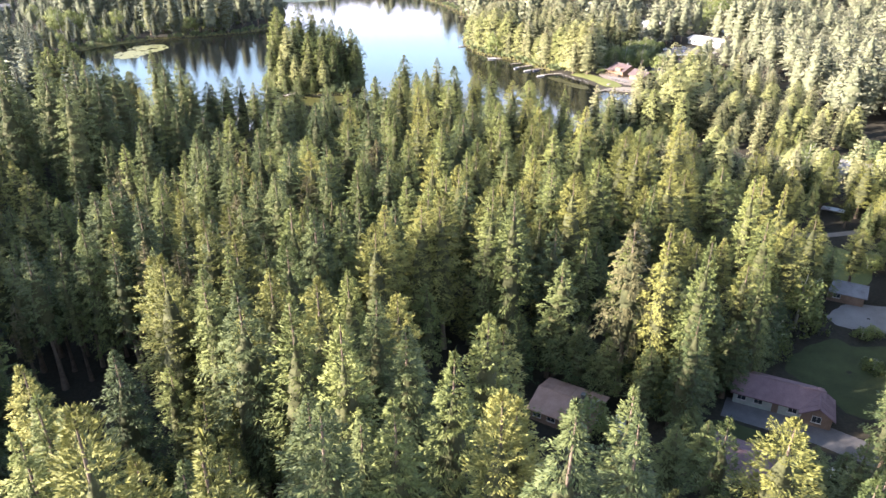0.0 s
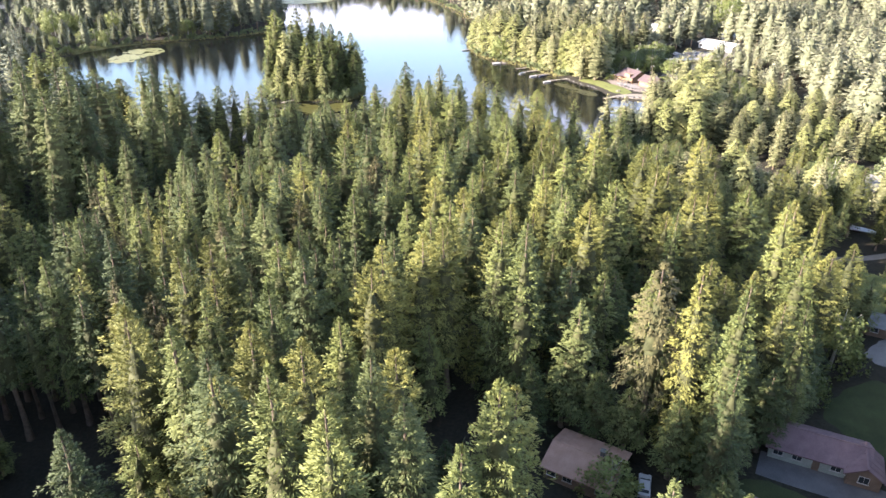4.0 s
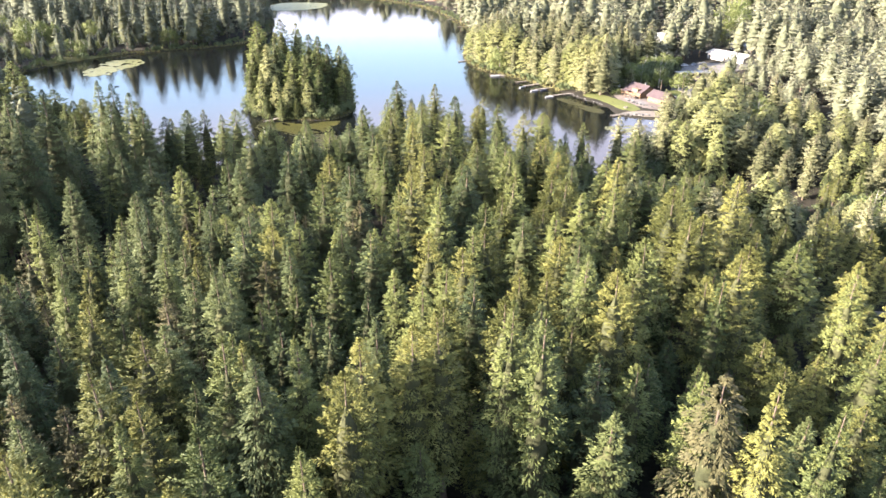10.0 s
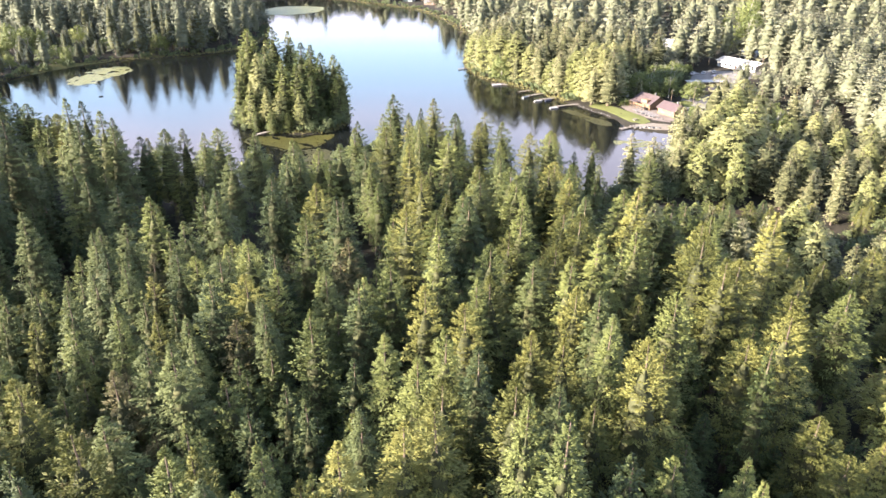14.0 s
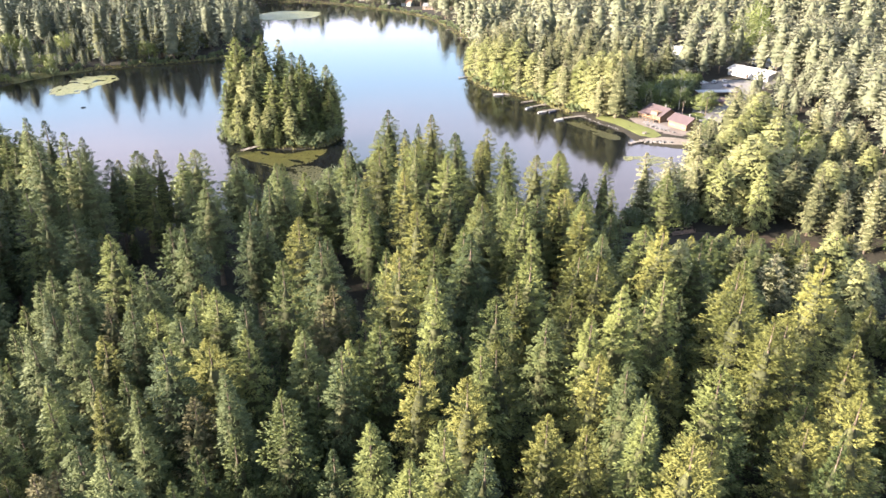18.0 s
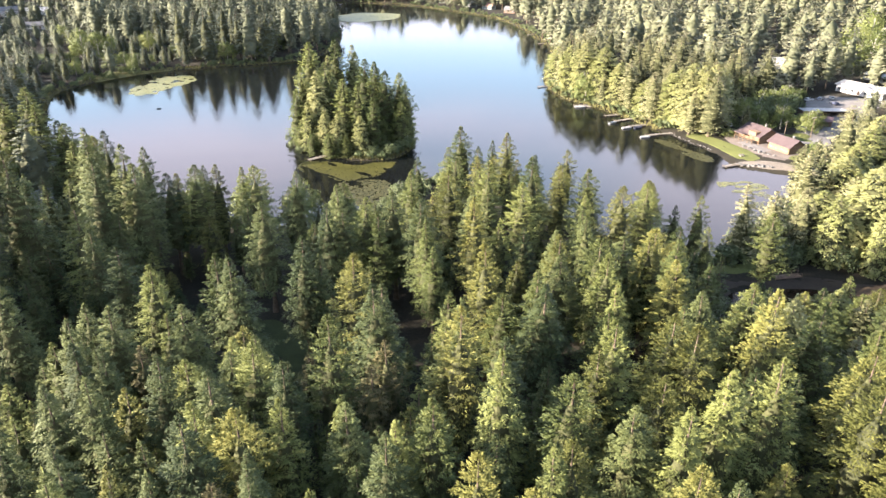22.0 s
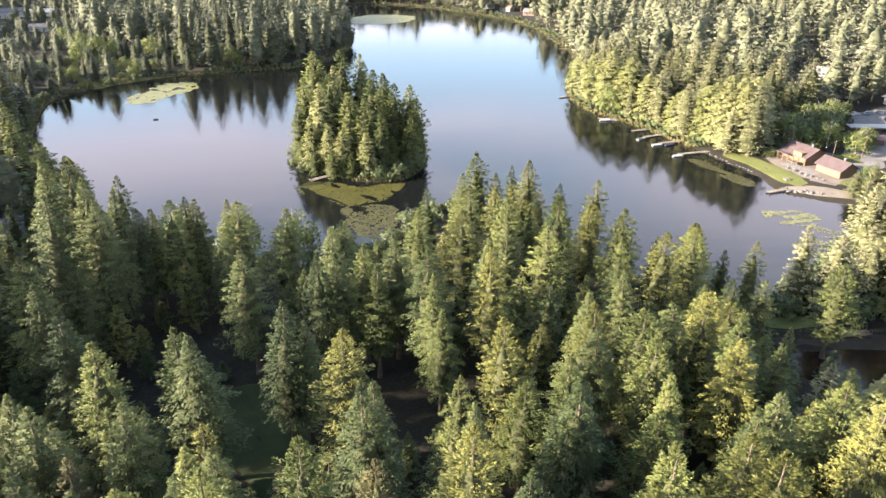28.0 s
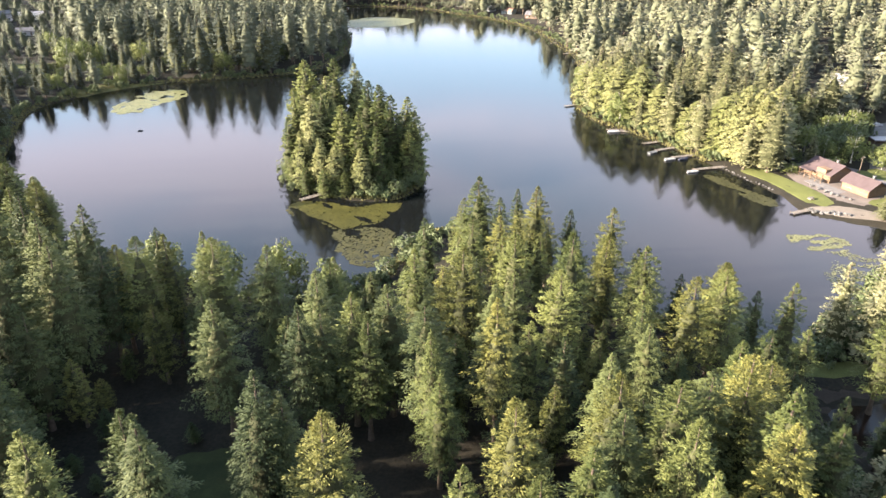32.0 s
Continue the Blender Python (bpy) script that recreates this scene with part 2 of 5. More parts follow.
def part(name, bm, material, parent=None, label=""):
    """Links a bmesh as one mesh object under a thing or a part."""
    me = bpy.data.meshes.new(name)
    bm.normal_update()
    bm.to_mesh(me)
    bm.free()
    me.materials.append(material)
    ob = new(name, me)
    if parent is not None:
        ob.parent = parent
    return tagged(ob, label)


def put(name, me, parent=None, label="", at=None):
    ob = new(name, me)
    if parent is not None:
        ob.parent = parent
    if at is not None:
        ob.matrix_basis = at
    return tagged(ob, label)


def box(x0, x1, y0, y1, z0, z1, bevel=0.0, bm=None):
    bm = bm or bmesh.new()
    made = bmesh.ops.create_cube(bm, size=1.0)["verts"]
    for v in made:
        v.co = Vector(((x0 + x1) / 2 + v.co.x * (x1 - x0), (y0 + y1) / 2 + v.co.y * (y1 - y0), (z0 + z1) / 2 + v.co.z * (z1 - z0)))
    if bevel:
        edges = list({e for v in made for e in v.link_edges})
        bmesh.ops.bevel(bm, geom=edges, offset=bevel, segments=1, affect="EDGES")
    return bm


def tube(points, radii, sides=6):
    """Corners and quads of a tapered tube along points."""
    pts = np.asarray(points, float)
    ang = np.linspace(0, 2 * np.pi, sides, endpoint=False)
    rings = []
    for i, p in enumerate(pts):
        d = pts[min(i + 1, len(pts) - 1)] - pts[max(i - 1, 0)]
        d = d / (np.linalg.norm(d) + 1e-9)
        a = np.cross(d, (0, 1, 0) if abs(d[1]) < 0.9 else (1, 0, 0))
        a /= np.linalg.norm(a)
        b = np.cross(d, a)
        rings.append(p + radii[i] * (np.cos(ang)[:, None] * a + np.sin(ang)[:, None] * b))
    v = np.concatenate(rings)
    f = [(i * sides + j, i * sides + (j + 1) % sides, (i + 1) * sides + (j + 1) % sides, (i + 1) * sides + j) for i in range(len(pts) - 1) for j in range(sides)]
    return v, np.array(f)


def join(pieces):
    """One set of corners and faces from several."""
    vs, fs, n = [], [], 0
    for v, f in pieces:
        vs.append(v)
        fs.append(np.asarray(f) + n)
        n += len(v)
    return np.concatenate(vs), np.concatenate(fs)


def smooth_ring(points, rounds=2):
    p = np.asarray(points, float)
    for _ in range(rounds):
        q = np.roll(p, -1, 0)
        p = np.stack([0.75 * p + 0.25 * q, 0.25 * p + 0.75 * q], 1).reshape(-1, 2)
    return p


def ring_distance(points, ring):
    """Distance of points to a closed ring; negative inside."""
    p = np.atleast_2d(np.asarray(points, float))
    best, inside = np.full(len(p), 1e9), np.zeros(len(p), bool)
    for a, b in zip(ring, np.roll(ring, -1, 0)):
        d = b - a
        s = np.clip(((p - a) @ d) / (d @ d + 1e-9), 0, 1)
        best = np.minimum(best, np.hypot(*(p - a - s[:, None] * d).T))
        cross = (a[1] > p[:, 1]) != (b[1] > p[:, 1])
        inside ^= cross & (p[:, 0] < a[0] + (p[:, 1] - a[1]) * d[0] / (d[1] if abs(d[1]) > 1e-9 else 1e-9))
    return np.where(inside, -best, best)


# ---- the lie of the land ----
LAKE = smooth_ring([
    (50, 254), (60, 263), (72, 277), (84, 295), (97, 312), (110, 320), (101, 328), (87, 334), (80, 342), (80, 351), (75, 362), (66, 378),
    (56, 396), (44, 416), (31, 429), (17, 457), (20, 516), (28, 578), (15, 641), (-5, 727), (-34, 772), (-70, 805), (-108, 846), (-175, 868),
    (-225, 850), (-190, 775), (-152, 700), (-128, 620), (-122, 545), (-140, 517), (-165, 504), (-196, 492), (-218, 472), (-236, 430), (-224, 402), (-205, 372),
    (-180, 325), (-150, 292), (-118, 290), (-80, 272), (-52, 264), (-38, 280), (-34, 302), (-24, 316), (-8, 304), (14, 284), (36, 262),
])
ISLAND = smooth_ring([(-90, 366), (-85, 347), (-71, 335), (-57, 331), (-43, 332), (-37, 346), (-38, 364), (-50, 382), (-70, 392), (-86, 386)])
POND = smooth_ring([(52, 241), (60, 243), (74, 246), (92, 240), (110, 236), (112, 228), (90, 226), (70, 226), (56, 228)])


def shore(points):
    """Distance to the water's edge: positive on land, negative in the water."""
    lake = ring_distance(points, LAKE)
    island = ring_distance(points, ISLAND)
    return np.minimum(np.where(lake < 0, -np.minimum(-lake, island), lake), ring_distance(points, POND))


def land(points):
    p = np.atleast_2d(np.asarray(points, float))
    d = shore(p)
    bank = np.where(d > 0, 0.25 + 1.75 * (1 - np.exp(-d / 12)), np.maximum(-1.6, d * 0.25))
    hill = np.clip((p[:, 0] - 130) * 0.05, 0, 22) + np.clip((-p[:, 0] - 210) * 0.03, 0, 10) + np.clip((p[:, 1] - 880) * 0.05, 0, 30)
    calm_by = np.clip(d / 30, 0, 1)
    roll = 0.35 * (np.sin(p[:, 0] * 0.061 + 1.3) * np.cos(p[:, 1] * 0.053) + np.sin(p[:, 0] * 0.023 - p[:, 1] * 0.031))
    return bank + calm_by * (hill + roll)


def land_at(x, y):
    return float(land([(x, y)])[0])


def spaced(lo, hi, step, out, reach):
    core = list(np.arange(lo, hi + 0.1, step))
    left, right, d = [], [], step
    x, y = lo, hi
    while x > -reach or y < reach:
        d *= 1.5
        x, y = x - d, y + d
        left.append(max(x, -reach)), right.append(min(y, reach))
    return np.array(sorted(set(left + core + right)))


gx, gy = spaced(-330, 330, 4.0, 0, 4200), spaced(-20, 910, 4.0, 0, 4200)
gxx, gyy = np.meshgrid(gx, gy)
gp = np.stack([gxx.ravel(), gyy.ravel()], 1)
gz = np.concatenate([land(c) for c in np.array_split(gp, 20)])
gi = np.arange(len(gp)).reshape(gxx.shape)
gf = np.stack([gi[:-1, :-1], gi[:-1, 1:], gi[1:, 1:], gi[1:, :-1]], -1).reshape(-1, 4)
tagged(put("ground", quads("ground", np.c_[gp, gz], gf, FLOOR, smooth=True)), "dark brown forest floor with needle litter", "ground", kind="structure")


def drape(name, ring, lift, material, rings=6):
    """A patch that lies on the land inside a ring that can be seen from its middle."""
    r = smooth_ring(ring, 2)
    mid = r.mean(0)
    turn = np.linspace(0, 2 * np.pi, len(r), endpoint=False)
    r = mid + (r - mid) * (1 + 0.035 * np.sin(turn * 5 + mid[0]) + 0.03 * np.sin(turn * 11 + mid[1]))[:, None]
    steps = np.linspace(1, 0.04, rings)
    pts = np.concatenate([mid + (r - mid) * s for s in steps])
    n = len(r)
    v = np.c_[pts, land(pts) + lift]
    v[:n, 2] -= lift * 1.6
    f = [(i * n + j, i * n + (j + 1) % n, (i + 1) * n + (j + 1) % n, (i + 1) * n + j) for i in range(rings - 1) for j in range(n)]
    return put(name, quads(name, v, f, material, smooth=True))


def strip(name, line, width, lift, material):
    p = np.asarray(line, float)
    for _ in range(2):
        p = np.concatenate([p[:1], np.stack([0.75 * p[:-1] + 0.25 * p[1:], 0.25 * p[:-1] + 0.75 * p[1:]], 1).reshape(-1, 2), p[-1:]])
    d = np.gradient(p, axis=0)
    d /= np.linalg.norm(d, axis=1)[:, None]
    side = np.stack([-d[:, 1], d[:, 0]], 1) * width / 2
    cols = [p + side * k for k in (1, 0.5, 0, -0.5, -1)]
    v = np.concatenate([np.c_[c, land(c) + lift * (0.3 if i in (0, 4) else 1)] for i, c in enumerate(cols)])
    n = len(p)
    f = [(i * n + j, i * n + j + 1, (i + 1) * n + j + 1, (i + 1) * n + j) for i in range(4) for j in range(n - 1)]
    return put(name, quads(name, v, f, material, smooth=True))


bm = bmesh.new()
for (x, y), z in zip([(-420, 150), (330, 150), (330, 1000), (-420, 1000)], [0] * 4):
    bm.verts.new((x, y, z))
bm.faces.new(bm.verts)
tagged(part("water", bm, WATER), "calm dark lake water reflecting clouds and trees", "water", kind="structure")


# ---- trees ----
def kites(base, along, side, length, width):
    """Leaf sprays: one four-cornered blade for each row."""
    n = len(base)
    v = np.empty((n, 4, 3))
    v[:, 0] = base
    v[:, 1] = base + along * (length * 0.45)[:, None] + side * (width / 2)[:, None]
    v[:, 2] = base + along * length[:, None]
    v[:, 3] = base + along * (length * 0.45)[:, None] - side * (width / 2)[:, None]
    return v.reshape(-1, 3), np.arange(4 * n).reshape(n, 4)


def unit(a):
    return a / (np.linalg.norm(a, axis=-1, keepdims=True) + 1e-9)


def rounded(fall, bulge):
    """A crown's outline from its tip down: steep at first, then nearly upright."""
    return (1 - np.exp(-bulge * fall)) / (1 - math.exp(-bulge))


def conifer_crown(seed, height, start, radius, bulge, tiers, each, sprays, droop=0.2, lift=0.5, ragged=0.16, leaf=0.6, slim=0.5, core=0.74, sides=12, skirts=12, thin=0.0, fan=0.7, soft=0.35):
    """The needles of a conifer: a dense middle, and uneven boughs that each carry a fan of sprays. Corners, faces, materials and normals."""
    r = np.random.RandomState(seed)
    one, two = r.rand(2) * 6.28

    def spread(h, turn):
        fall = ((1 - h) / (1 - start)).clip(0, 1)
        lobes = 1 + 0.12 * np.sin(turn * 2 + one + h * 5) + 0.10 * np.sin(turn * 3 + h * 17 + two) + 0.07 * np.sin(turn * 5 - h * 34)
        skirt = 0.45 + 0.55 * np.minimum(1, (h - start + 0.04) / 0.2)
        return radius * rounded(fall, bulge) * skirt * lobes + 0.06

    h = np.repeat(start + (0.985 - start) * np.linspace(0, 1, tiers) ** 0.85, each)
    n = len(h)
    h = (h + r.normal(0, 0.5 / tiers, n)).clip(start, 0.985)
    turn = np.tile(np.arange(each) * 2 * np.pi / each, tiers) + np.repeat(np.arange(tiers) * 2.4, each) + r.normal(0, 0.3, n)
    reach = spread(h, turn) * (1 + r.normal(0, ragged, n)).clip(0.55, 1.5)
    keep = r.rand(n) >= thin
    h, turn, reach = h[keep], turn[keep], reach[keep]
    n = len(h)
    fall = (1 - h) / (1 - start)
    rise = lift * (1 - fall) ** 1.5 + 0.10 - droop * fall + r.normal(0, 0.09, n)
    out = np.stack([np.cos(turn), np.sin(turn), 0 * turn], 1)
    across = np.stack([-np.sin(turn), np.cos(turn), 0 * turn], 1)
    up = np.array([0, 0, 1.0])
    s = r.uniform(0.0, 1.0, (n, sprays)) ** 0.7 * 0.52 + 0.50
    wide = (fan * (0.34 * reach + 0.30))[:, None] * (1.22 - s) / 0.7
    way = r.uniform(-1, 1, (n, sprays))
    p = out[:, None] * (reach[:, None] * s)[..., None] + across[:, None] * (way * wide)[..., None]
    p[..., 2] += h[:, None] * height + reach[:, None] * (rise[:, None] * s - 0.75 * droop * s**2) - 0.12 * np.abs(way) + r.normal(0, 0.07, (n, sprays))
    along = out[:, None] * r.uniform(0.5, 1.0, (n, sprays))[..., None] + across[:, None] * (way * 0.9)[..., None]
    along[..., 2] += 0.55 * rise[:, None] + 0.15 - 1.5 * droop * s - 0.25 * fall[:, None] + r.normal(0, 0.22, (n, sprays))
    along = unit(along)
    face = unit(out[:, None] * 0.75 + across[:, None] * (way * 0.65)[..., None] + up * (0.62 - 0.2 * fall[:, None, None]) + r.normal(0, 0.30, (n, sprays, 3)))
    side = unit(np.cross(face, along))
    flat = np.cross(along, side)
    length = leaf * (0.45 + 0.55 * np.minimum(1, fall * 3.0))[:, None] * r.uniform(0.65, 1.35, (n, sprays))
    width = length * slim * r.uniform(0.75, 1.3, (n, sprays))
    round_off = unit(out[:, None] * 0.8 + across[:, None] * (way * 0.5)[..., None] + up * 0.55)
    shade = unit(flat * (1 - soft) + round_off * soft + r.normal(0, 0.10, (n, sprays, 3)))
    made = [kites(p.reshape(-1, 3), along.reshape(-1, 3), -side.reshape(-1, 3), length.ravel(), width.ravel())]
    normals = [np.repeat(shade.reshape(-1, 3), 4, 0)]
    k = 10
    ang = r.rand(k) * 6.28
    top = np.c_[0.05 * np.cos(ang), 0.05 * np.sin(ang), height * (0.95 + 0.042 * np.linspace(0, 1, k))]
    lead = unit(np.c_[0.45 * np.cos(ang), 0.45 * np.sin(ang), r.uniform(0.6, 1.9, k)])
    made.append(kites(top, lead, unit(np.cross(lead, up)), r.uniform(0.35, 0.8, k), r.uniform(0.14, 0.24, k)))
    normals.append(np.repeat(unit(np.c_[np.cos(ang), np.sin(ang), np.full(k, 0.5)]), 4, 0))
    # The core takes its own darker material, so gaps between sprays look shaded.
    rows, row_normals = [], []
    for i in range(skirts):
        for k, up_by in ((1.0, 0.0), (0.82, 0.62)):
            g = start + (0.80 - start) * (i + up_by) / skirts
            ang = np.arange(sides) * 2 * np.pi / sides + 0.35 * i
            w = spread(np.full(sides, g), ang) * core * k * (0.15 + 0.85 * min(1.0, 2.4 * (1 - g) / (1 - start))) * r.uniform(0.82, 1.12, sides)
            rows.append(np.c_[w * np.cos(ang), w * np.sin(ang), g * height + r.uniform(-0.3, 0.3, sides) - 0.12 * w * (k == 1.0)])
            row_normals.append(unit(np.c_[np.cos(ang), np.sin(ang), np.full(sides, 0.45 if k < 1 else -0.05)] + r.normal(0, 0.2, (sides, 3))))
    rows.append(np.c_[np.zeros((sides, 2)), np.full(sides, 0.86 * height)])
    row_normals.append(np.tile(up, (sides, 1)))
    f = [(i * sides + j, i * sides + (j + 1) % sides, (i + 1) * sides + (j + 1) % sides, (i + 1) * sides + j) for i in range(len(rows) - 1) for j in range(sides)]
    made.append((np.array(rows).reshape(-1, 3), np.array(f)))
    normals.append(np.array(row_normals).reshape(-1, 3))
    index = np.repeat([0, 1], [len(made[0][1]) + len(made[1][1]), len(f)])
    return (*join(made), index, np.concatenate(normals))


def trunk_of(seed, height=30.0, girth=0.42, start=0.25, limbs=16, reach=2.2):
    """A tapered stem with bare limbs."""
    r = np.random.RandomState(seed + 500)
    z = np.linspace(0, 0.97, 9)
    bend = np.cumsum(r.normal(0, 0.05, (9, 2)), 0)
    pts = np.c_[bend, z * height]
    pts[0, :2] = 0
    rad = girth * (1 - z) ** 0.8 + 0.03
    rad[0] *= 1.45
    pieces = [tube(pts, rad, 7)]
    for i in range(limbs):
        h = r.uniform(max(0.12, start - 0.12), 0.85)
        a = r.rand() * 6.28
        length = reach * (1 - h) * r.uniform(0.5, 1.2)
        b0 = np.array([np.interp(h, z, pts[:, 0]), np.interp(h, z, pts[:, 1]), h * height])
        d = np.array([math.cos(a), math.sin(a), r.uniform(-0.25, 0.25)])
        pieces.append(tube([b0, b0 + d * length * 0.5, b0 + d * length + (0, 0, -0.15 * length)], [0.07, 0.05, 0.02], 4))
    return join(pieces)


def broad_crown(seed, height=14.0, radius=4.0, start=0.2, clumps=46, leaves=34, leaf=0.62, flat=1.0, low=0.0):
    """A broadleaf crown: clumps of leaves over an uneven dome, with gaps. Corners, faces, materials and normals."""
    r = np.random.RandomState(seed + 900)
    d = unit(r.normal(0, 1, (clumps, 3)))
    d[:, 2] = np.abs(d[:, 2]) * 1.2 - 0.45 - low * r.rand(clumps)
    mid = height * (start + (1 - start) * 0.42)
    size = r.uniform(0.5, 1.0, clumps)
    c = d * np.c_[radius * size, radius * size, (height - mid) * 0.86 * size * flat] + (0, 0, mid)
    q = unit(r.normal(0, 1, (clumps, leaves, 3)) + unit(d)[:, None] * 0.5)
    spread = r.uniform(0.75, 1.5, (clumps, 1, 1)) * radius / 4.0
    p = c[:, None] + q * spread * r.uniform(0.55, 1, (clumps, leaves, 1))
    along = unit(np.cross(q, r.normal(0, 1, q.shape)) + 0.35 * q + (0, 0, -0.25))
    face = unit(q + r.normal(0, 0.45, q.shape))
    side = unit(np.cross(along, face))
    shade = unit(np.cross(side, along) * 0.4 + q * 0.5 + unit(d)[:, None] * 0.35 + (0, 0, 0.15))
    n = clumps * leaves
    length = leaf * r.uniform(0.6, 1.4, n)
    v, f = kites(p.reshape(-1, 3), along.reshape(-1, 3), side.reshape(-1, 3), length, length * r.uniform(0.5, 0.8, n))
    return v, f, np.zeros(n, int), np.repeat(shade.reshape(-1, 3), 4, 0)


def broad_trunk(seed, height=14.0, girth=0.22, limbs=7, radius=3.0):
    r = np.random.RandomState(seed + 1300)
    stem = np.array([(0, 0, 0), (0.1, 0.05, height * 0.25), (0.0, 0.2, height * 0.5), (0.15, 0.1, height * 0.8)])
    pieces = [tube(stem, [girth * 1.3, girth, girth * 0.7, 0.03], 7)]
    for i in range(limbs):
        h = r.uniform(0.22, 0.6)
        a = i * 2.4 + r.rand()
        b0 = np.array([0.05, 0.1, h * height])
        tip = b0 + np.array([math.cos(a) * radius * 0.7, math.sin(a) * radius * 0.7, height * r.uniform(0.15, 0.3)])
        pieces.append(tube([b0, (b0 + tip) / 2 + (0, 0, 0.3), tip], [girth * 0.4, girth * 0.25, 0.02], 5))
    return join(pieces)


def tree_kind(name, label, category, group, crown, stem, leaf, bark):
    """One tree with its parts, as the pattern for its copies."""
    base = tagged(new(name), label, category, group)
    put("trunk", quads("trunk", *stem, bark, smooth=True), base)
    put("crown", quads("crown", *crown[:2], leaf, SHADE_CORE, index=crown[2], normals=crown[3]), base)
    return base


HEIGHT = 30.0
firs, used = [], set()
for i, (rad, bulge, start, droop, leaf, ragged, lift) in enumerate([
    (4.8, 0.9, 0.24, 0.14, FIR, 0.22, 0.7), (4.4, 0.6, 0.26, 0.24, FIR, 0.26, 0.6), (5.0, 1.2, 0.24, 0.10, YELLOW_FIR, 0.20, 0.8),
    (4.4, 0.7, 0.26, 0.30, HEMLOCK, 0.24, 0.4), (4.8, 1.0, 0.28, 0.20, HEMLOCK, 0.24, 0.5), (4.5, 0.9, 0.24, 0.18, YELLOW_FIR, 0.26, 0.7),
    (4.5, 1.7, 0.28, 0.12, FIR, 0.22, 0.9), (4.9, 0.8, 0.24, 0.22, HEMLOCK, 0.22, 0.5), (4.4, 1.9, 0.28, 0.10, YELLOW_FIR, 0.24, 0.9), (4.0, 0.6, 0.24, 0.26, FIR, 0.28, 0.5),
]):
    kind = "hemlock_tree" if leaf is HEMLOCK else "fir_tree"
    text = "tall blue-green hemlock with drooping branches, standing in the forest" if leaf is HEMLOCK else "tall green fir with tiered branches, standing in the forest"
    crown = conifer_crown(i + 1, HEIGHT, start, rad, bulge, 30, 9, 36, droop, lift, ragged, 0.47, 0.27, 0.50)
    firs.append(tree_kind(kind, text, "tree", "hemlocks of the forest" if leaf is HEMLOCK else "firs of the forest", crown, trunk_of(i, start=start), leaf, BARK))
young = [
    tree_kind(*(("young_fir_tree", "shorter green fir between taller trees", "tree", "young firs of the forest") if i % 2 else
                ("young_hemlock_tree", "shorter dark hemlock between taller trees", "tree", "young hemlocks of the forest")),
              conifer_crown(21 + i, HEIGHT, 0.20, rad, bulge, 24, 8, 28, 0.2, 0.7, 0.24, 0.56, 0.32, 0.52, 10, 10), trunk_of(21 + i, start=0.2, limbs=8), (HEMLOCK, FIR, HEMLOCK, YELLOW_FIR)[i], BARK)
    for i, (rad, bulge) in enumerate([(4.6, 0.9), (4.9, 1.3), (4.4, 0.8), (4.6, 1.6)])
]
slender = [
    tree_kind("slender_fir_tree", "slender green fir in a dense even stand", "tree", "slender firs of the dense stand",
              conifer_crown(131 + i, HEIGHT, 0.40, rad, bulge, 18, 8, 24, 0.16, 0.8, 0.24, 0.48, 0.32, 0.52, 10, 9), trunk_of(131 + i, start=0.4, limbs=8), (FIR, YELLOW_FIR, HEMLOCK, OLD_NEEDLES)[i], BARK)
    for i, (rad, bulge) in enumerate([(3.2, 1.2), (3.4, 1.7), (3.0, 1.0), (3.1, 1.4)])
]
old_fir = tree_kind("old_fir_tree", "tall ragged fir with thin brownish drooping branches", "tree", "old ragged firs",
                    conifer_crown(31, HEIGHT, 0.34, 4.3, 1.4, 26, 7, 36, 0.42, 0.3, 0.32, 0.56, 0.28, 0.34, 12, 12, 0.12, 0.5), trunk_of(31, start=0.3, limbs=24), OLD_NEEDLES, BARK)
full_firs = [
    tree_kind("full_fir_tree", "full tall fir with branches down to the shaded forest floor", "tree", "full tall firs",
              conifer_crown(141 + i, HEIGHT, 0.07, rad, bulge, 32, 9, 32, droop, 0.6, 0.26, 0.50, 0.28, 0.52), trunk_of(141 + i, start=0.1, limbs=6), leaf, BARK)
    for i, (rad, bulge, droop, leaf) in enumerate([(4.2, 0.9, 0.26, YELLOW_FIR), (4.4, 1.1, 0.20, FIR)])
]
island_firs = [
    tree_kind("island_fir_tree", "full green fir on the small island, branched to the ground", "tree", "firs on the island",
              conifer_crown(46 + i, HEIGHT, 0.04, rad, bulge, 30, 9, 15, 0.22, 0.7, 0.24, 0.95, 0.36, 0.74, 11, 10), trunk_of(46 + i, start=0.1, limbs=6), FIR, BARK)
    for i, (rad, bulge) in enumerate([(4.9, 1.7), (4.5, 1.4), (4.8, 2.4)])
]
cedars = [
    tree_kind("cedar_tree", "broad yellow-green cedar with dense hanging sprays", "tree", "cedars by the lake",
              conifer_crown(41 + i, HEIGHT, 0.03, rad, bulge, 32, 10, 20, 0.35, 0.6, 0.11, 0.9, 0.42, 0.74, 12, 10, soft=0.65), trunk_of(41 + i, start=0.1, limbs=6), CEDAR, BARK)
    for i, (rad, bulge) in enumerate([(5.8, 3.4), (5.2, 4.0), (6.2, 3.2)])
]
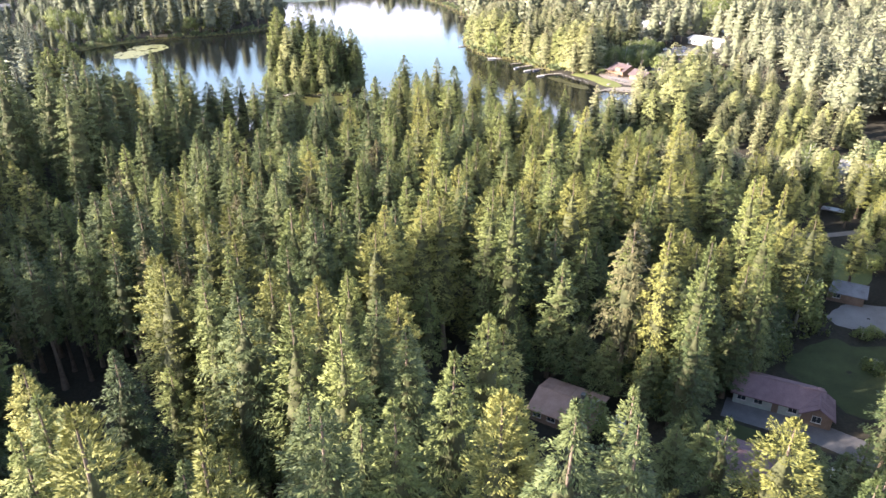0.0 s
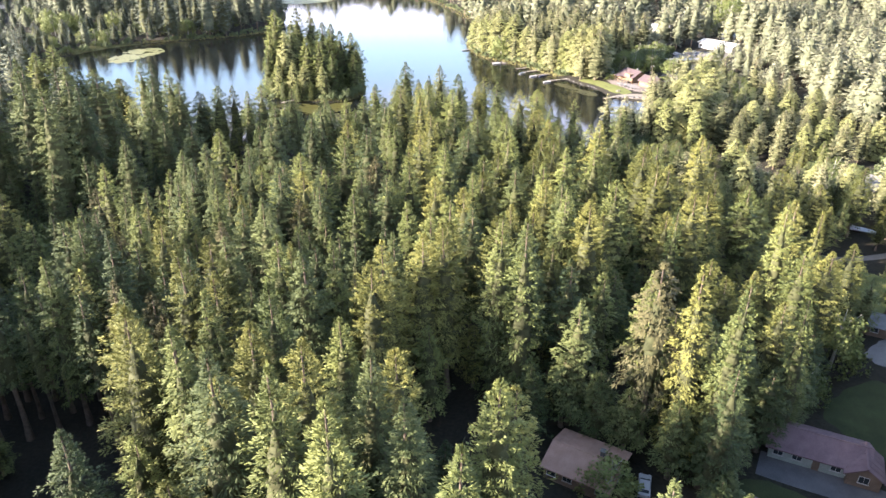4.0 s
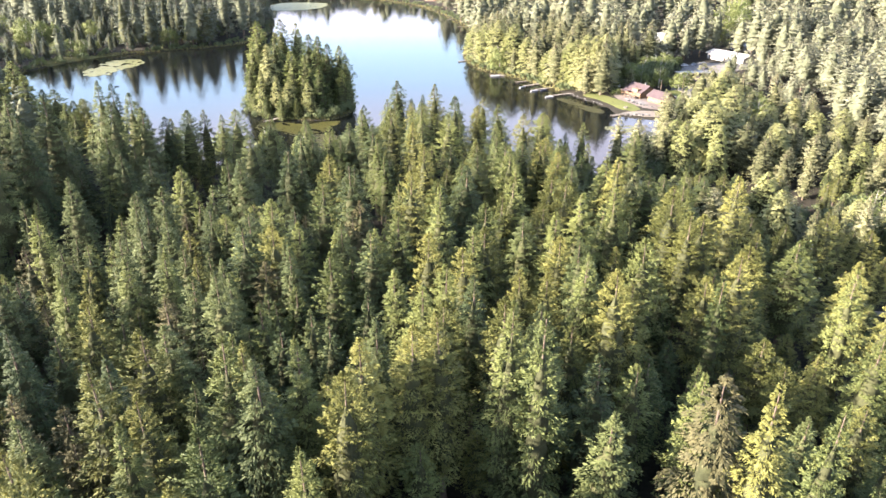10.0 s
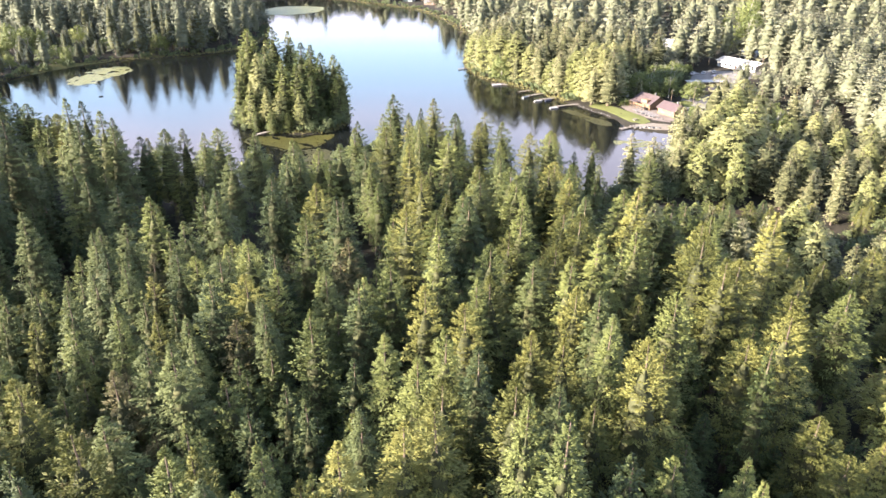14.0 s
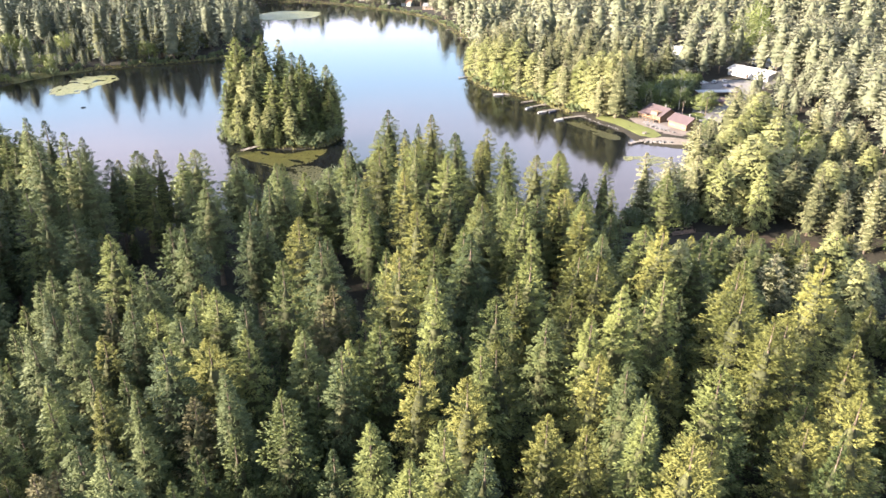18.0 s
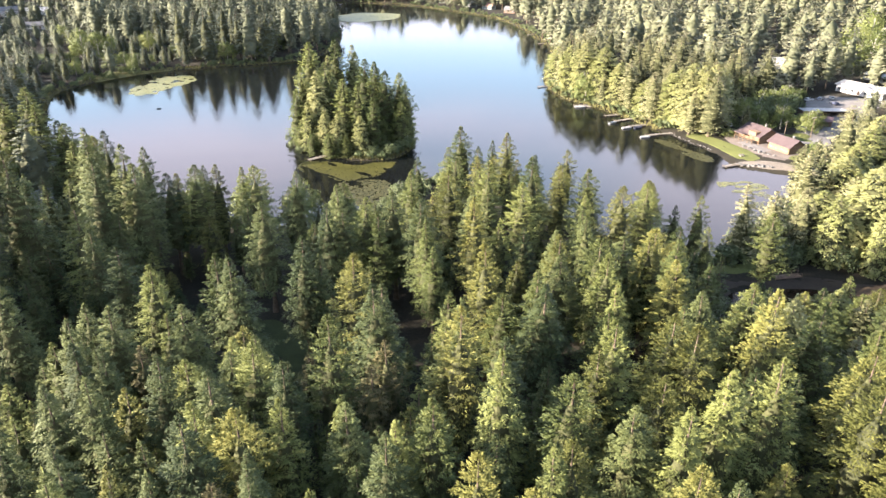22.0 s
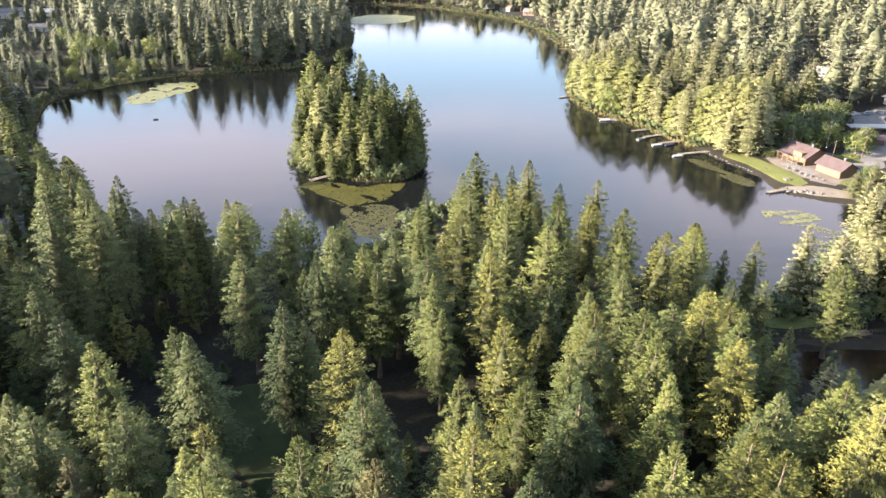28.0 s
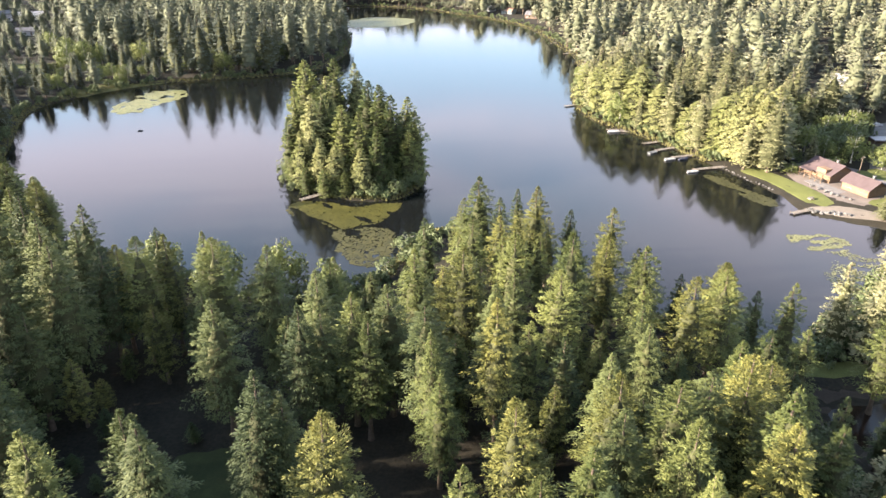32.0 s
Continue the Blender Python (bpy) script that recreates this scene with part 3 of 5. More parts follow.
island_cedars = [
    tree_kind("island_cedar_tree", "yellow-green cedar with hanging sprays on the small island", "tree", "cedars on the island",
              conifer_crown(121 + i, HEIGHT, 0.03, rad, bulge, 30, 9, 15, 0.36, 0.5, 0.24, 0.95, 0.36, 0.76, 11, 10), trunk_of(121 + i, start=0.1, limbs=6), CEDAR, BARK)
    for i, (rad, bulge) in enumerate([(4.9, 2.0), (4.4, 1.6)])
]
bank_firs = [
    tree_kind("bank_fir_tree", "olive-green fir on the lake bank, sunlight in its colour", "tree", "firs on the sunny bank",
              conifer_crown(101 + i, HEIGHT, 0.10, rad, bulge, 24, 8, 14, 0.2, 0.6, 0.22, 0.85, 0.36, 0.66, 10, 9, soft=0.6), trunk_of(101 + i, start=0.15, limbs=6), BANK_LIT, BARK)
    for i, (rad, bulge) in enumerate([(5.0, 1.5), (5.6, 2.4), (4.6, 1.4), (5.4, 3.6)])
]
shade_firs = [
    tree_kind("shade_fir_tree", "dark fir on the far lake bank, shade and haze in its colour", "tree", "firs on the far bank",
              conifer_crown(111 + i, HEIGHT, 0.12, rad, bulge, 24, 8, 14, 0.2, 0.6, 0.22, 0.85, 0.36, 0.66, 10, 9, soft=0.6), trunk_of(111 + i, start=0.15, limbs=6), BANK_SHADED, BARK)
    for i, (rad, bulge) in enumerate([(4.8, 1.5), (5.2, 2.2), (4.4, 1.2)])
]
maples = [
    tree_kind("maple_tree", "light green broadleaf tree with a rounded leafy crown", "tree", "broadleaf trees",
              broad_crown(51 + i, 14, 4.2 + 0.5 * i, 0.12, 70, 36, 0.52, 1.0, 0.9), broad_trunk(51 + i, 14), BROADLEAF, PALE_BARK)
    for i in range(3)
]
willows = [
    tree_kind("willow_bush", "grey-green willow bush by the water's edge", "bush", "willow bushes",
              broad_crown(61 + i, 6.5, 3.4, 0.02, 34, 30, 0.5), broad_trunk(61 + i, 6.5, 0.1, 6), WILLOW, PALE_BARK)
    for i in range(2)
]

TAKEN = []


def plant(kind, x, y, height, spin, wide=1.0, pattern=HEIGHT, lean=0.0):
    """Sets a tree on the land, the first of its kind as the pattern itself."""
    k = height / pattern
    w = k**0.6 * wide
    m = pose(x, y, land_at(x, y) - 0.12, lean, lean * 0.6, spin) @ Matrix.Diagonal((w, w, k, 1))
    TAKEN.append((x, y))
    if kind.name not in used:
        used.add(kind.name)
        kind.matrix_basis = m
        return kind
    c = copy_thing(kind, m @ Matrix.Diagonal((1 / kind.scale[0], 1 / kind.scale[1], 1 / kind.scale[2], 1)))
    return c


# Stands of trees: east, north and height of the tip over the lake.
STAND_A = [
    (-14.1, 31.7, 51.0), (-27.8, 40.8, 47.1), (16.5, 41.5, 44.7), (35.7, 41.6, 39.0), (9.5, 42.6, 46.1), (-21.0, 44.5, 39.0),
    (-24.9, 44.8, 39.0), (-10.5, 46.9, 42.7), (-37.0, 47.0, 39.0), (-4.0, 48.7, 41.0), (5.8, 50.0, 40.6), 
    (-34.2, 51.2, 39.0), (-7.5, 52.1, 36.5), (8.6, 52.4, 38.6), (-38.0, 52.5, 39.0), (-12.8, 54.9, 37.5), (36.1, 55.1, 33.2),
    (-42.0, 57.0, 39.0), (1.5, 58.0, 40.1), (-10.1, 61.1, 42.1), (-37.2, 65.2, 35.0), (-16.9, 68.7, 40.3), (-23.1, 70.5, 40.3),
    (-3.8, 71.6, 34.0), (-14.7, 74.1, 39.1), (6.4, 74.7, 33.7), (-25.7, 76.7, 34.0), (-29.9, 78.9, 38.5), (-8.5, 79.4, 34.4),
]
STAND_B = [
    (-37.2, 82.6, 38.4), (-22.8, 83.6, 35.8), (-33.3, 84.4, 34.0), (-5.7, 85.5, 30.9), (-20.8, 86.9, 39.0), 
    (-41.2, 89.9, 34.4), (-31.2, 92.9, 34.9), (-13.7, 93.8, 30.0), (41.0, 94.2, 35.7), (-44.4, 96.7, 32.4), (36.7, 96.8, 36.5),
    (-31.4, 97.8, 34.2), (-35.8, 99.2, 37.5), (32.1, 99.9, 35.9), (54.5, 100.6, 28.9), (-10.6, 101.7, 34.3), (-19.9, 102.3, 36.3),
    (-37.2, 102.8, 35.8), (-24.6, 104.3, 37.4), (-59.0, 104.7, 34.0), (-22.7, 107.1, 34.7), (12.7, 107.3, 39.0), (-16.5, 107.7, 35.4),
    (33.1, 107.7, 29.8), (-50.4, 107.8, 36.5), (-9.4, 108.4, 34.9), (9.0, 110.5, 38.4), (-36.8, 111.5, 34.0), (-2.8, 112.4, 34.0),
]
STAND_C = [
    (1.1, 113.0, 35.7), (-58.8, 115.4, 35.4), (-8.2, 115.9, 32.6), (-35.6, 115.9, 32.0), (36.6, 117.1, 24.5), (-62.6, 117.3, 34.0),
    (9.5, 119.3, 34.0), (14.9, 120.0, 32.7), (-49.2, 122.4, 32.0), (1.2, 122.9, 31.4), (-31.3, 126.6, 34.1),
    (5.6, 126.7, 33.4), (-1.9, 126.8, 31.6), (-55.5, 128.2, 32.6), (27.6, 128.2, 33.0), (70.0, 129.0, 30.7), (-65.5, 129.8, 32.0),
    (-56.9, 130.8, 31.2), (-36.9, 130.8, 31.8), (64.8, 130.8, 32.0), (44.2, 131.2, 31.0), (30.6, 131.3, 29.8), (1.6, 131.9, 32.8),
    (-5.9, 133.4, 31.0), (23.0, 133.4, 34.0), (17.9, 134.9, 29.2), (-49.7, 135.8, 32.0), (13.9, 136.7, 28.7), (49.4, 137.2, 32.0),
]
STAND_D = [
    (-33.3, 137.3, 28.1), (44.8, 137.6, 26.9), (-44.0, 137.9, 32.0), (25.1, 138.2, 30.9), (69.7, 138.9, 28.7), (-17.0, 139.2, 31.0),
    (-24.2, 141.8, 31.6), (35.7, 141.9, 32.0), (4.9, 142.8, 30.2), (-46.0, 142.9, 30.8), (-40.3, 143.3, 28.4), (-36.7, 143.6, 27.6),
    (-53.5, 143.9, 32.0), (25.1, 144.3, 30.7), (-1.5, 145.2, 31.4), (-25.8, 145.9, 29.6), (-32.2, 146.1, 33.4), (6.9, 147.1, 32.0),
    (-11.3, 148.1, 31.0), (22.2, 148.5, 29.7), (-15.2, 149.4, 24.8), (9.2, 149.8, 31.0), (65.8, 150.6, 27.2), (-28.7, 151.1, 30.6),
    (-34.6, 151.7, 30.3), (46.2, 153.2, 32.1), (-10.7, 153.2, 29.4), (-6.9, 153.6, 31.8), (-25.0, 153.6, 29.8), (-53.5, 153.6, 30.2),
]
STAND_E = [
    (59.0, 153.8, 24.7), (-49.3, 154.4, 30.8), (-73.7, 155.1, 31.2), (-17.2, 155.5, 28.8), (34.5, 155.9, 23.6), (22.0, 155.9, 31.0),
    (49.8, 156.6, 30.1), (61.1, 156.8, 26.6), (-34.9, 156.8, 31.0), (16.7, 157.1, 29.2), (-18.5, 157.8, 28.1), (-43.0, 159.8, 30.7),
    (-36.8, 161.0, 28.2), (45.4, 161.0, 32.0), (1.0, 161.4, 34.1), (9.4, 161.4, 30.7), (-26.9, 161.6, 30.0), (28.0, 161.9, 32.6),
    (-56.1, 163.7, 29.7), (-53.1, 164.0, 28.4), (-41.2, 164.7, 27.2), (20.8, 164.7, 29.0), (-32.6, 164.9, 30.0), (35.9, 165.6, 31.5),
    (-22.5, 166.9, 33.6), (1.3, 168.4, 31.0), (-37.6, 168.5, 26.0), (61.4, 168.6, 33.1), (-61.2, 169.4, 29.3), (13.5, 170.0, 29.5),
]
STAND_F = [
    (49.0, 170.9, 30.4), (-5.3, 171.0, 33.6), (-34.9, 172.1, 26.8), (-56.3, 172.4, 30.0), (-7.6, 172.8, 25.6), (16.1, 173.2, 31.5),
    (-39.5, 174.1, 25.0), (27.4, 174.2, 30.5), (-46.5, 175.0, 29.0), (-17.3, 176.1, 33.6), (24.7, 177.1, 30.6), (-78.4, 178.2, 29.9),
    (-64.6, 178.4, 26.5), (-5.3, 178.5, 31.0), (-17.8, 179.0, 32.2), (39.9, 182.5, 32.9), (47.7, 184.7, 29.0), (28.2, 184.9, 27.5),
    (6.6, 185.4, 30.0), (-57.3, 185.8, 29.9), (17.5, 186.8, 25.2), (-43.6, 187.6, 31.1), (31.5, 187.6, 29.0), (39.4, 189.5, 29.7),
    (-47.3, 190.5, 30.1), (19.7, 191.1, 28.0), (0.5, 192.6, 23.9), (6.4, 193.2, 27.9), (-24.8, 193.2, 30.0), (-66.6, 193.4, 29.6),
]
STAND_G = [
    (-2.2, 196.3, 31.4), (17.8, 197.8, 30.0), (-36.3, 200.0, 29.4), (10.5, 200.8, 28.0), (30.2, 200.9, 28.1), (94.3, 201.4, 11.1),
    (-33.7, 201.8, 25.2), (36.6, 202.8, 26.2), (-77.9, 203.2, 28.0), (31.1, 205.3, 30.2), (-81.8, 206.1, 31.1), (18.0, 206.1, 28.9),
    (10.3, 206.9, 29.0), (22.4, 209.9, 27.8), (27.5, 210.3, 27.8), (-13.5, 211.3, 23.5), (10.4, 215.0, 26.3), (29.2, 215.6, 26.7),
    (-14.8, 216.4, 27.1), (-36.2, 218.9, 28.0), (-49.7, 219.5, 28.0), (-26.4, 221.0, 25.9), (-16.8, 222.0, 29.0), (-34.0, 222.0, 25.9),
    (-5.8, 222.7, 29.4), (35.4, 224.2, 20.5), (-29.5, 224.4, 28.0), (17.2, 225.4, 25.0), (30.9, 225.8, 23.2), (-6.8, 226.7, 29.9),
]
STAND_H = [
    (-23.9, 227.6, 28.0), (-36.5, 231.2, 28.0), (16.8, 232.1, 24.5), (-93.7, 232.4, 28.0), (-78.0, 234.4, 28.0), (3.8, 236.3, 28.0),
    (25.6, 236.4, 28.0), (-73.2, 237.6, 29.1), (17.9, 237.7, 25.0), (-78.7, 239.6, 25.9), (-59.0, 239.7, 28.7), (-68.7, 240.4, 28.5),
    (60.6, 240.5, 21.2), (-49.8, 240.6, 27.2), (-22.0, 241.5, 28.0), (-87.5, 241.8, 28.6), (31.9, 241.9, 26.7), (-13.0, 242.7, 28.0),
    (-39.0, 244.0, 23.6), (6.0, 244.6, 31.2), (32.9, 246.9, 25.7), (19.4, 247.1, 28.1), (-39.7, 249.6, 21.2), (-4.2, 250.1, 28.0),
    (34.8, 251.3, 23.9), (-67.0, 251.6, 24.1), (-93.7, 252.8, 28.0), (12.9, 253.7, 25.9), (13.5, 258.2, 25.1), (-0.7, 274.1, 28.4),
]
STAND_I = [
    (-121.7, 277.5, 22.8), (-13.0, 278.4, 28.8),
]
STAND_ISLAND = [
    (-82.3, 372.0, 36.2), (-71.5, 352.0, 31.9), (-71.0, 372.0, 36.9), (-66.4, 376.0, 34.8), (-57.9, 362.0, 31.7), (-51.5, 352.0, 32.4),
    (-48.1, 350.0, 29.5), (-82.1, 358.0, 29.1), (-82.2, 350.0, 21.3), (-43.9, 358.0, 27.3), (-39.6, 352.0, 24.2), (-73.1, 366.0, 32.1),
    (-72.7, 346.0, 30.2), (-62.6, 345.0, 27.1), (-56.7, 343.0, 25.7), (-50.1, 340.0, 22.1), (-75.6, 341.0, 19.5), (-68.6, 338.0, 18.4),
    (-63.3, 337.0, 16.4), (-54.9, 336.0, 15.9), (-41.4, 346.0, 19.4), (-83.4, 380.0, 29.5), (-66.4, 385.0, 30.0), (-55.8, 376.0, 26.6),
    (-82.2, 364.0, 22.5), (-48.1, 366.0, 18.7),
]

rng = random.Random(7)
stands = STAND_A + STAND_B + STAND_C + STAND_D + STAND_E + STAND_F + STAND_G + STAND_H + STAND_I
for x, y, tip in stands:
    crooked = abs(x + 38) < 1.5 and abs(y - 201.7) < 2
    ragged_one = crooked or (31 < x < 33 and 99 < y < 101)
    sunny = x > 38 and 85 < y < 215
    kind = firs[rng.choice((2, 5, 8, 0))] if sunny else firs[rng.randrange(10)]
    if x < -30 and 125 < y < 260 and rng.random() < 0.45:
        kind = firs[rng.choice((3, 4, 7, 9))]
    if ragged_one:
        kind = old_fir
    elif (34 < x < 75 and 85 < y < 132) or (5 < x < 15 and 105 < y < 112):
        kind = full_firs[rng.randrange(2)]
    broad = (0.78 if y < 132 else 1.2) if sunny else 1.15 if y > 185 else 1.0
    plant(kind, x, y, tip - land_at(x, y), rng.uniform(0, 360), broad * rng.uniform(0.85, 1.15), lean=7.0 if crooked else rng.uniform(-1.5, 1.5))
for x, y, tip in STAND_ISLAND:
    kind = island_cedars[rng.randrange(2)] if (x < -66 and rng.random() < 0.75) or (y < 342 and x < -52) else island_firs[rng.randrange(3)]
    plant(kind, x, y, tip - land_at(x, y), rng.uniform(0, 360), rng.uniform(0.95, 1.2), lean=rng.uniform(-1.5, 1.5))
for x, y, tall in [(-84, 356, 12), (-80, 345, 10), (-73, 336, 9), (-47, 342, 12), (-60, 334, 8), (-66, 333, 10), (-85, 366, 13), (-44, 349, 11)]:
    plant(island_firs[rng.randrange(3)], x, y, tall, rng.uniform(0, 360), 1.1)

# Open ground, where no trees stand: east, north and reach.
OPEN_GARDENS = [(23, 95, 9), (30, 91, 7), (19, 82, 8), (27, 82, 7), (16, 70, 8), (24, 71, 8), (43, 70, 10), (37, 77, 6), (54, 78, 9), (66, 92, 8), (70, 98, 8), (-58, 93, 8), (-50, 87, 8), (62, 97, 9), (64, 88, 9), (76, 106, 12), (84, 118, 12), (94, 128, 10), (98, 152, 13), (104, 166, 6), (50, 87, 8), (45, 82, 7), (4, 94, 11), (-49, 78, 13)]
OPEN_CLEARING = [(-42, 195, 10), (-38, 188, 8), (-33, 182, 7), (-36, 174, 5), (-58, 206, 7), (-40, 205, 9), (-31, 208, 8), (-20, 210, 8), (-8, 208, 6), (4, 207, 6), (132, 203, 13), (99, 203, 8), (-48, 209, 10), (-26, 211, 8), (-62, 221, 6)]
OPEN_LAKESIDE = [(62, 235, 13), (78, 237, 14), (97, 234, 12), (58, 251, 7), (74, 252, 8), (96, 350, 15), (82, 362, 9), (106, 360, 15), (121, 372, 12), (137, 396, 14), (148, 412, 11), (158, 424, 12), (128, 384, 10), (140, 430, 9), (150, 440, 9), (136, 410, 12), (146, 486, 8), (149, 496, 8), (143, 474, 6)]
OPEN_FAR = [(166, 440, 19), (150, 428, 13), (190, 468, 13), (186, 516, 13), (151, 506, 9), (-287, 500, 16), (-424, 650, 18), (-406, 668, 14), (-361, 604, 11), (-382, 581, 11), (-352, 588, 11), (-398, 652, 12), (-412, 632, 12), (-340, 572, 10), (-370, 566, 9), (-141, 271, 8), (55, 462, 9), (54, 446, 8), (53, 434, 5), (79, 503, 9), (77, 493, 6), (74, 480, 6), (71.5, 468, 6), (69, 456, 5), (66, 444, 5), (63.5, 432, 5), (74, 514, 7), (63, 469, 6), (-262, 503, 8)]
opening = np.array(OPEN_GARDENS + OPEN_CLEARING + OPEN_LAKESIDE + OPEN_FAR, float)


def lowness(x, y):
    """How far trees stay low: by the cabins' road, in the marshy corner, and along the open strip to the far buildings."""
    k = 1.0
    if math.hypot(x - 128, y - 345) < 38 or math.hypot(x - 152, y - 408) < 30:
        k = 0.5
    if 90 < x < 132 and 372 < y < 420:
        k = 0.40
    if x < -205 and 390 < y < 540:
        k = 0.5
    if x < -240 and y > 480 and abs((x + 10) * 0.805 + (y - 115) * 0.593) < 38:
        k = 0.42
    return k


def spots(area, gap, tries, seed, lo=3.0, hi=1e9, spread=lambda x, y: np.abs(x) < 0.68 * y + 26):
    """Free places in an area, at least a gap from every tree, off the water and off open ground."""
    r = np.random.RandomState(seed)
    p = np.c_[r.uniform(area[0], area[1], tries), r.uniform(area[2], area[3], tries)]
    p = p[spread(p[:, 0], p[:, 1])]
    p = p[np.all(np.hypot(p[:, None, 0] - opening[:, 0], p[:, None, 1] - opening[:, 1]) > opening[:, 2], 1)]
    d = shore(p)
    p = p[(d > lo) & (d < hi)]
    cells = {}
    for x, y in TAKEN:
        cells.setdefault((int(x // gap), int(y // gap)), []).append((x, y))
    for x, y in p.tolist():
        c = (int(x // gap), int(y // gap))
        if any((x - u) ** 2 + (y - v) ** 2 < gap * gap for i in (-1, 0, 1) for j in (-1, 0, 1) for u, v in cells.get((c[0] + i, c[1] + j), ())):
            continue
        cells.setdefault(c, []).append((x, y))
        yield x, y


for x, y, tip in [(-99, 184, 41), (-107, 190, 43), (-116, 184, 43), (-94, 192, 40), (-101, 201, 42), (-112, 200, 43), (-120, 194, 44), (-108, 209, 41), (-98, 211, 40), (-118, 208, 43), (-94, 232, 39), (-92.7, 237, 37), (-85, 230, 36), (-80.6, 226, 33), (-86.5, 221, 36)]:
    plant(firs[rng.choice((3, 4, 7))], x, y, tip - land_at(x, y), rng.uniform(0, 360), rng.uniform(1.0, 1.25))
tips = np.array(stands)
for n, (x, y) in enumerate(spots((-76, -8, 98, 180), 4.3, 5000, 17, spread=lambda x, y: np.abs(x + 40 + 0.12 * (140 - y)) < 34)):
    if n > 240:
        break
    d = np.hypot(tips[:, 0] - x, tips[:, 1] - y)
    near = np.argsort(d)[:4]
    tall = float(np.average(tips[near, 2], weights=1 / (d[near] + 3))) - land_at(x, y)
    plant(slender[rng.choice((0, 0, 1, 2, 2, 2, 3))], x, y, tall * rng.uniform(0.55, 0.90), rng.uniform(0, 360), rng.uniform(0.85, 1.1), lean=rng.uniform(-2, 2))
for n, (x, y) in enumerate(spots((-150, 150, 28, 300), 6.4, 9000, 5)):
    if n > 520:
        break
    if y > 250 and x < -15 and float(shore([(x, y)])[0]) < 16:
        continue
    d = np.hypot(tips[:, 0] - x, tips[:, 1] - y)
    near = np.argsort(d)[:5]
    tall = float(np.average(tips[near, 2], weights=1 / (d[near] + 4))) - land_at(x, y)
    tall *= rng.uniform(0.50, 0.82) if d[near[0]] < 9 else rng.uniform(0.56, 0.9)
    if -78 < x < -12 and 172 < y < 228:
        tall = rng.uniform(3, 8)
    if x > 48 and 212 < y < 230:
        tall = rng.uniform(3, 8)
    elif x > 48 and 195 < y < 213:
        tall = rng.uniform(14, 19) if x < 76 else rng.uniform(10, 17)
    elif x > 58 and 135 < y < 172:
        tall *= 0.6
    if x > 46 and 118 < y < 185:
        plant(firs[rng.choice((2, 5, 8, 0))], x, y, tall * rng.uniform(1.0, 1.15), rng.uniform(0, 360), rng.uniform(1.0, 1.25), lean=rng.uniform(-1.5, 1.5))
    elif x > 46 and 118 < y and tall < 8.5:
        plant(willows[rng.randrange(2)], x, y, tall, rng.uniform(0, 360), rng.uniform(0.9, 1.3), 6.5)
    elif x > 46 and y > 118:
        plant((bank_firs + cedars)[rng.randrange(6)], x, y, tall * rng.uniform(1.0, 1.15), rng.uniform(0, 360), rng.uniform(0.85, 1.15), lean=rng.uniform(-1.5, 1.5))
    elif rng.random() < 0.05:
        plant(maples[rng.randrange(3)], x, y, rng.uniform(9, 15), rng.uniform(0, 360), 1.0, 14.0)
    else:
        plant(young[rng.randrange(4)], x, y, tall, rng.uniform(0, 360), rng.uniform(0.85, 1.15), lean=rng.uniform(-1.5, 1.5))

# Firs between the forest and the pond.
for x, y, tall in [(50, 209, 17), (55, 206, 18), (60, 210, 17), (65, 206, 18), (70, 210, 17.5), (75, 207, 18), (80, 211, 17), (86, 208, 17.5), (92, 211, 16), (58, 203, 19), (68, 202, 19), (78, 203, 18)]:
    plant(firs[rng.choice((0, 2, 5, 7))], x, y, tall, rng.uniform(0, 360), rng.uniform(1.15, 1.4))

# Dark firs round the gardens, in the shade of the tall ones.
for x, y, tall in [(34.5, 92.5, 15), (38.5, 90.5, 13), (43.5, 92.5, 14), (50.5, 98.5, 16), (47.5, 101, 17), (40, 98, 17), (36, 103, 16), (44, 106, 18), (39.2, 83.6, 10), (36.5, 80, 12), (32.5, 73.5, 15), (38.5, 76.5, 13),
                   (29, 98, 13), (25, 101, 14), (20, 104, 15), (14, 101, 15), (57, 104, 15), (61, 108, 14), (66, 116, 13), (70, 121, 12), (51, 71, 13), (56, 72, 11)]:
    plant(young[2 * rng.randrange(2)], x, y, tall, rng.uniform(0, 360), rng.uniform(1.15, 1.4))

# Small firs in the shade between the tall ones.
for n, (x, y) in enumerate(spots((-130, 130, 60, 250), 4.4, 3000, 6)):
    if n > 150:
        break
    plant(young[rng.randrange(4)], x, y, rng.uniform(7, 15), rng.uniform(0, 360), rng.uniform(0.8, 1.1))

for x, y, tall in [(-152, 296, 27), (-149, 301, 22), (-137, 287, 23), (-133, 291, 19), (-124, 280, 21), (-159, 303, 31), (-163, 296, 28), (-128, 276, 20)]:
    plant(island_firs[rng.randrange(3)], x, y, tall, rng.uniform(0, 360), rng.uniform(1.1, 1.3))

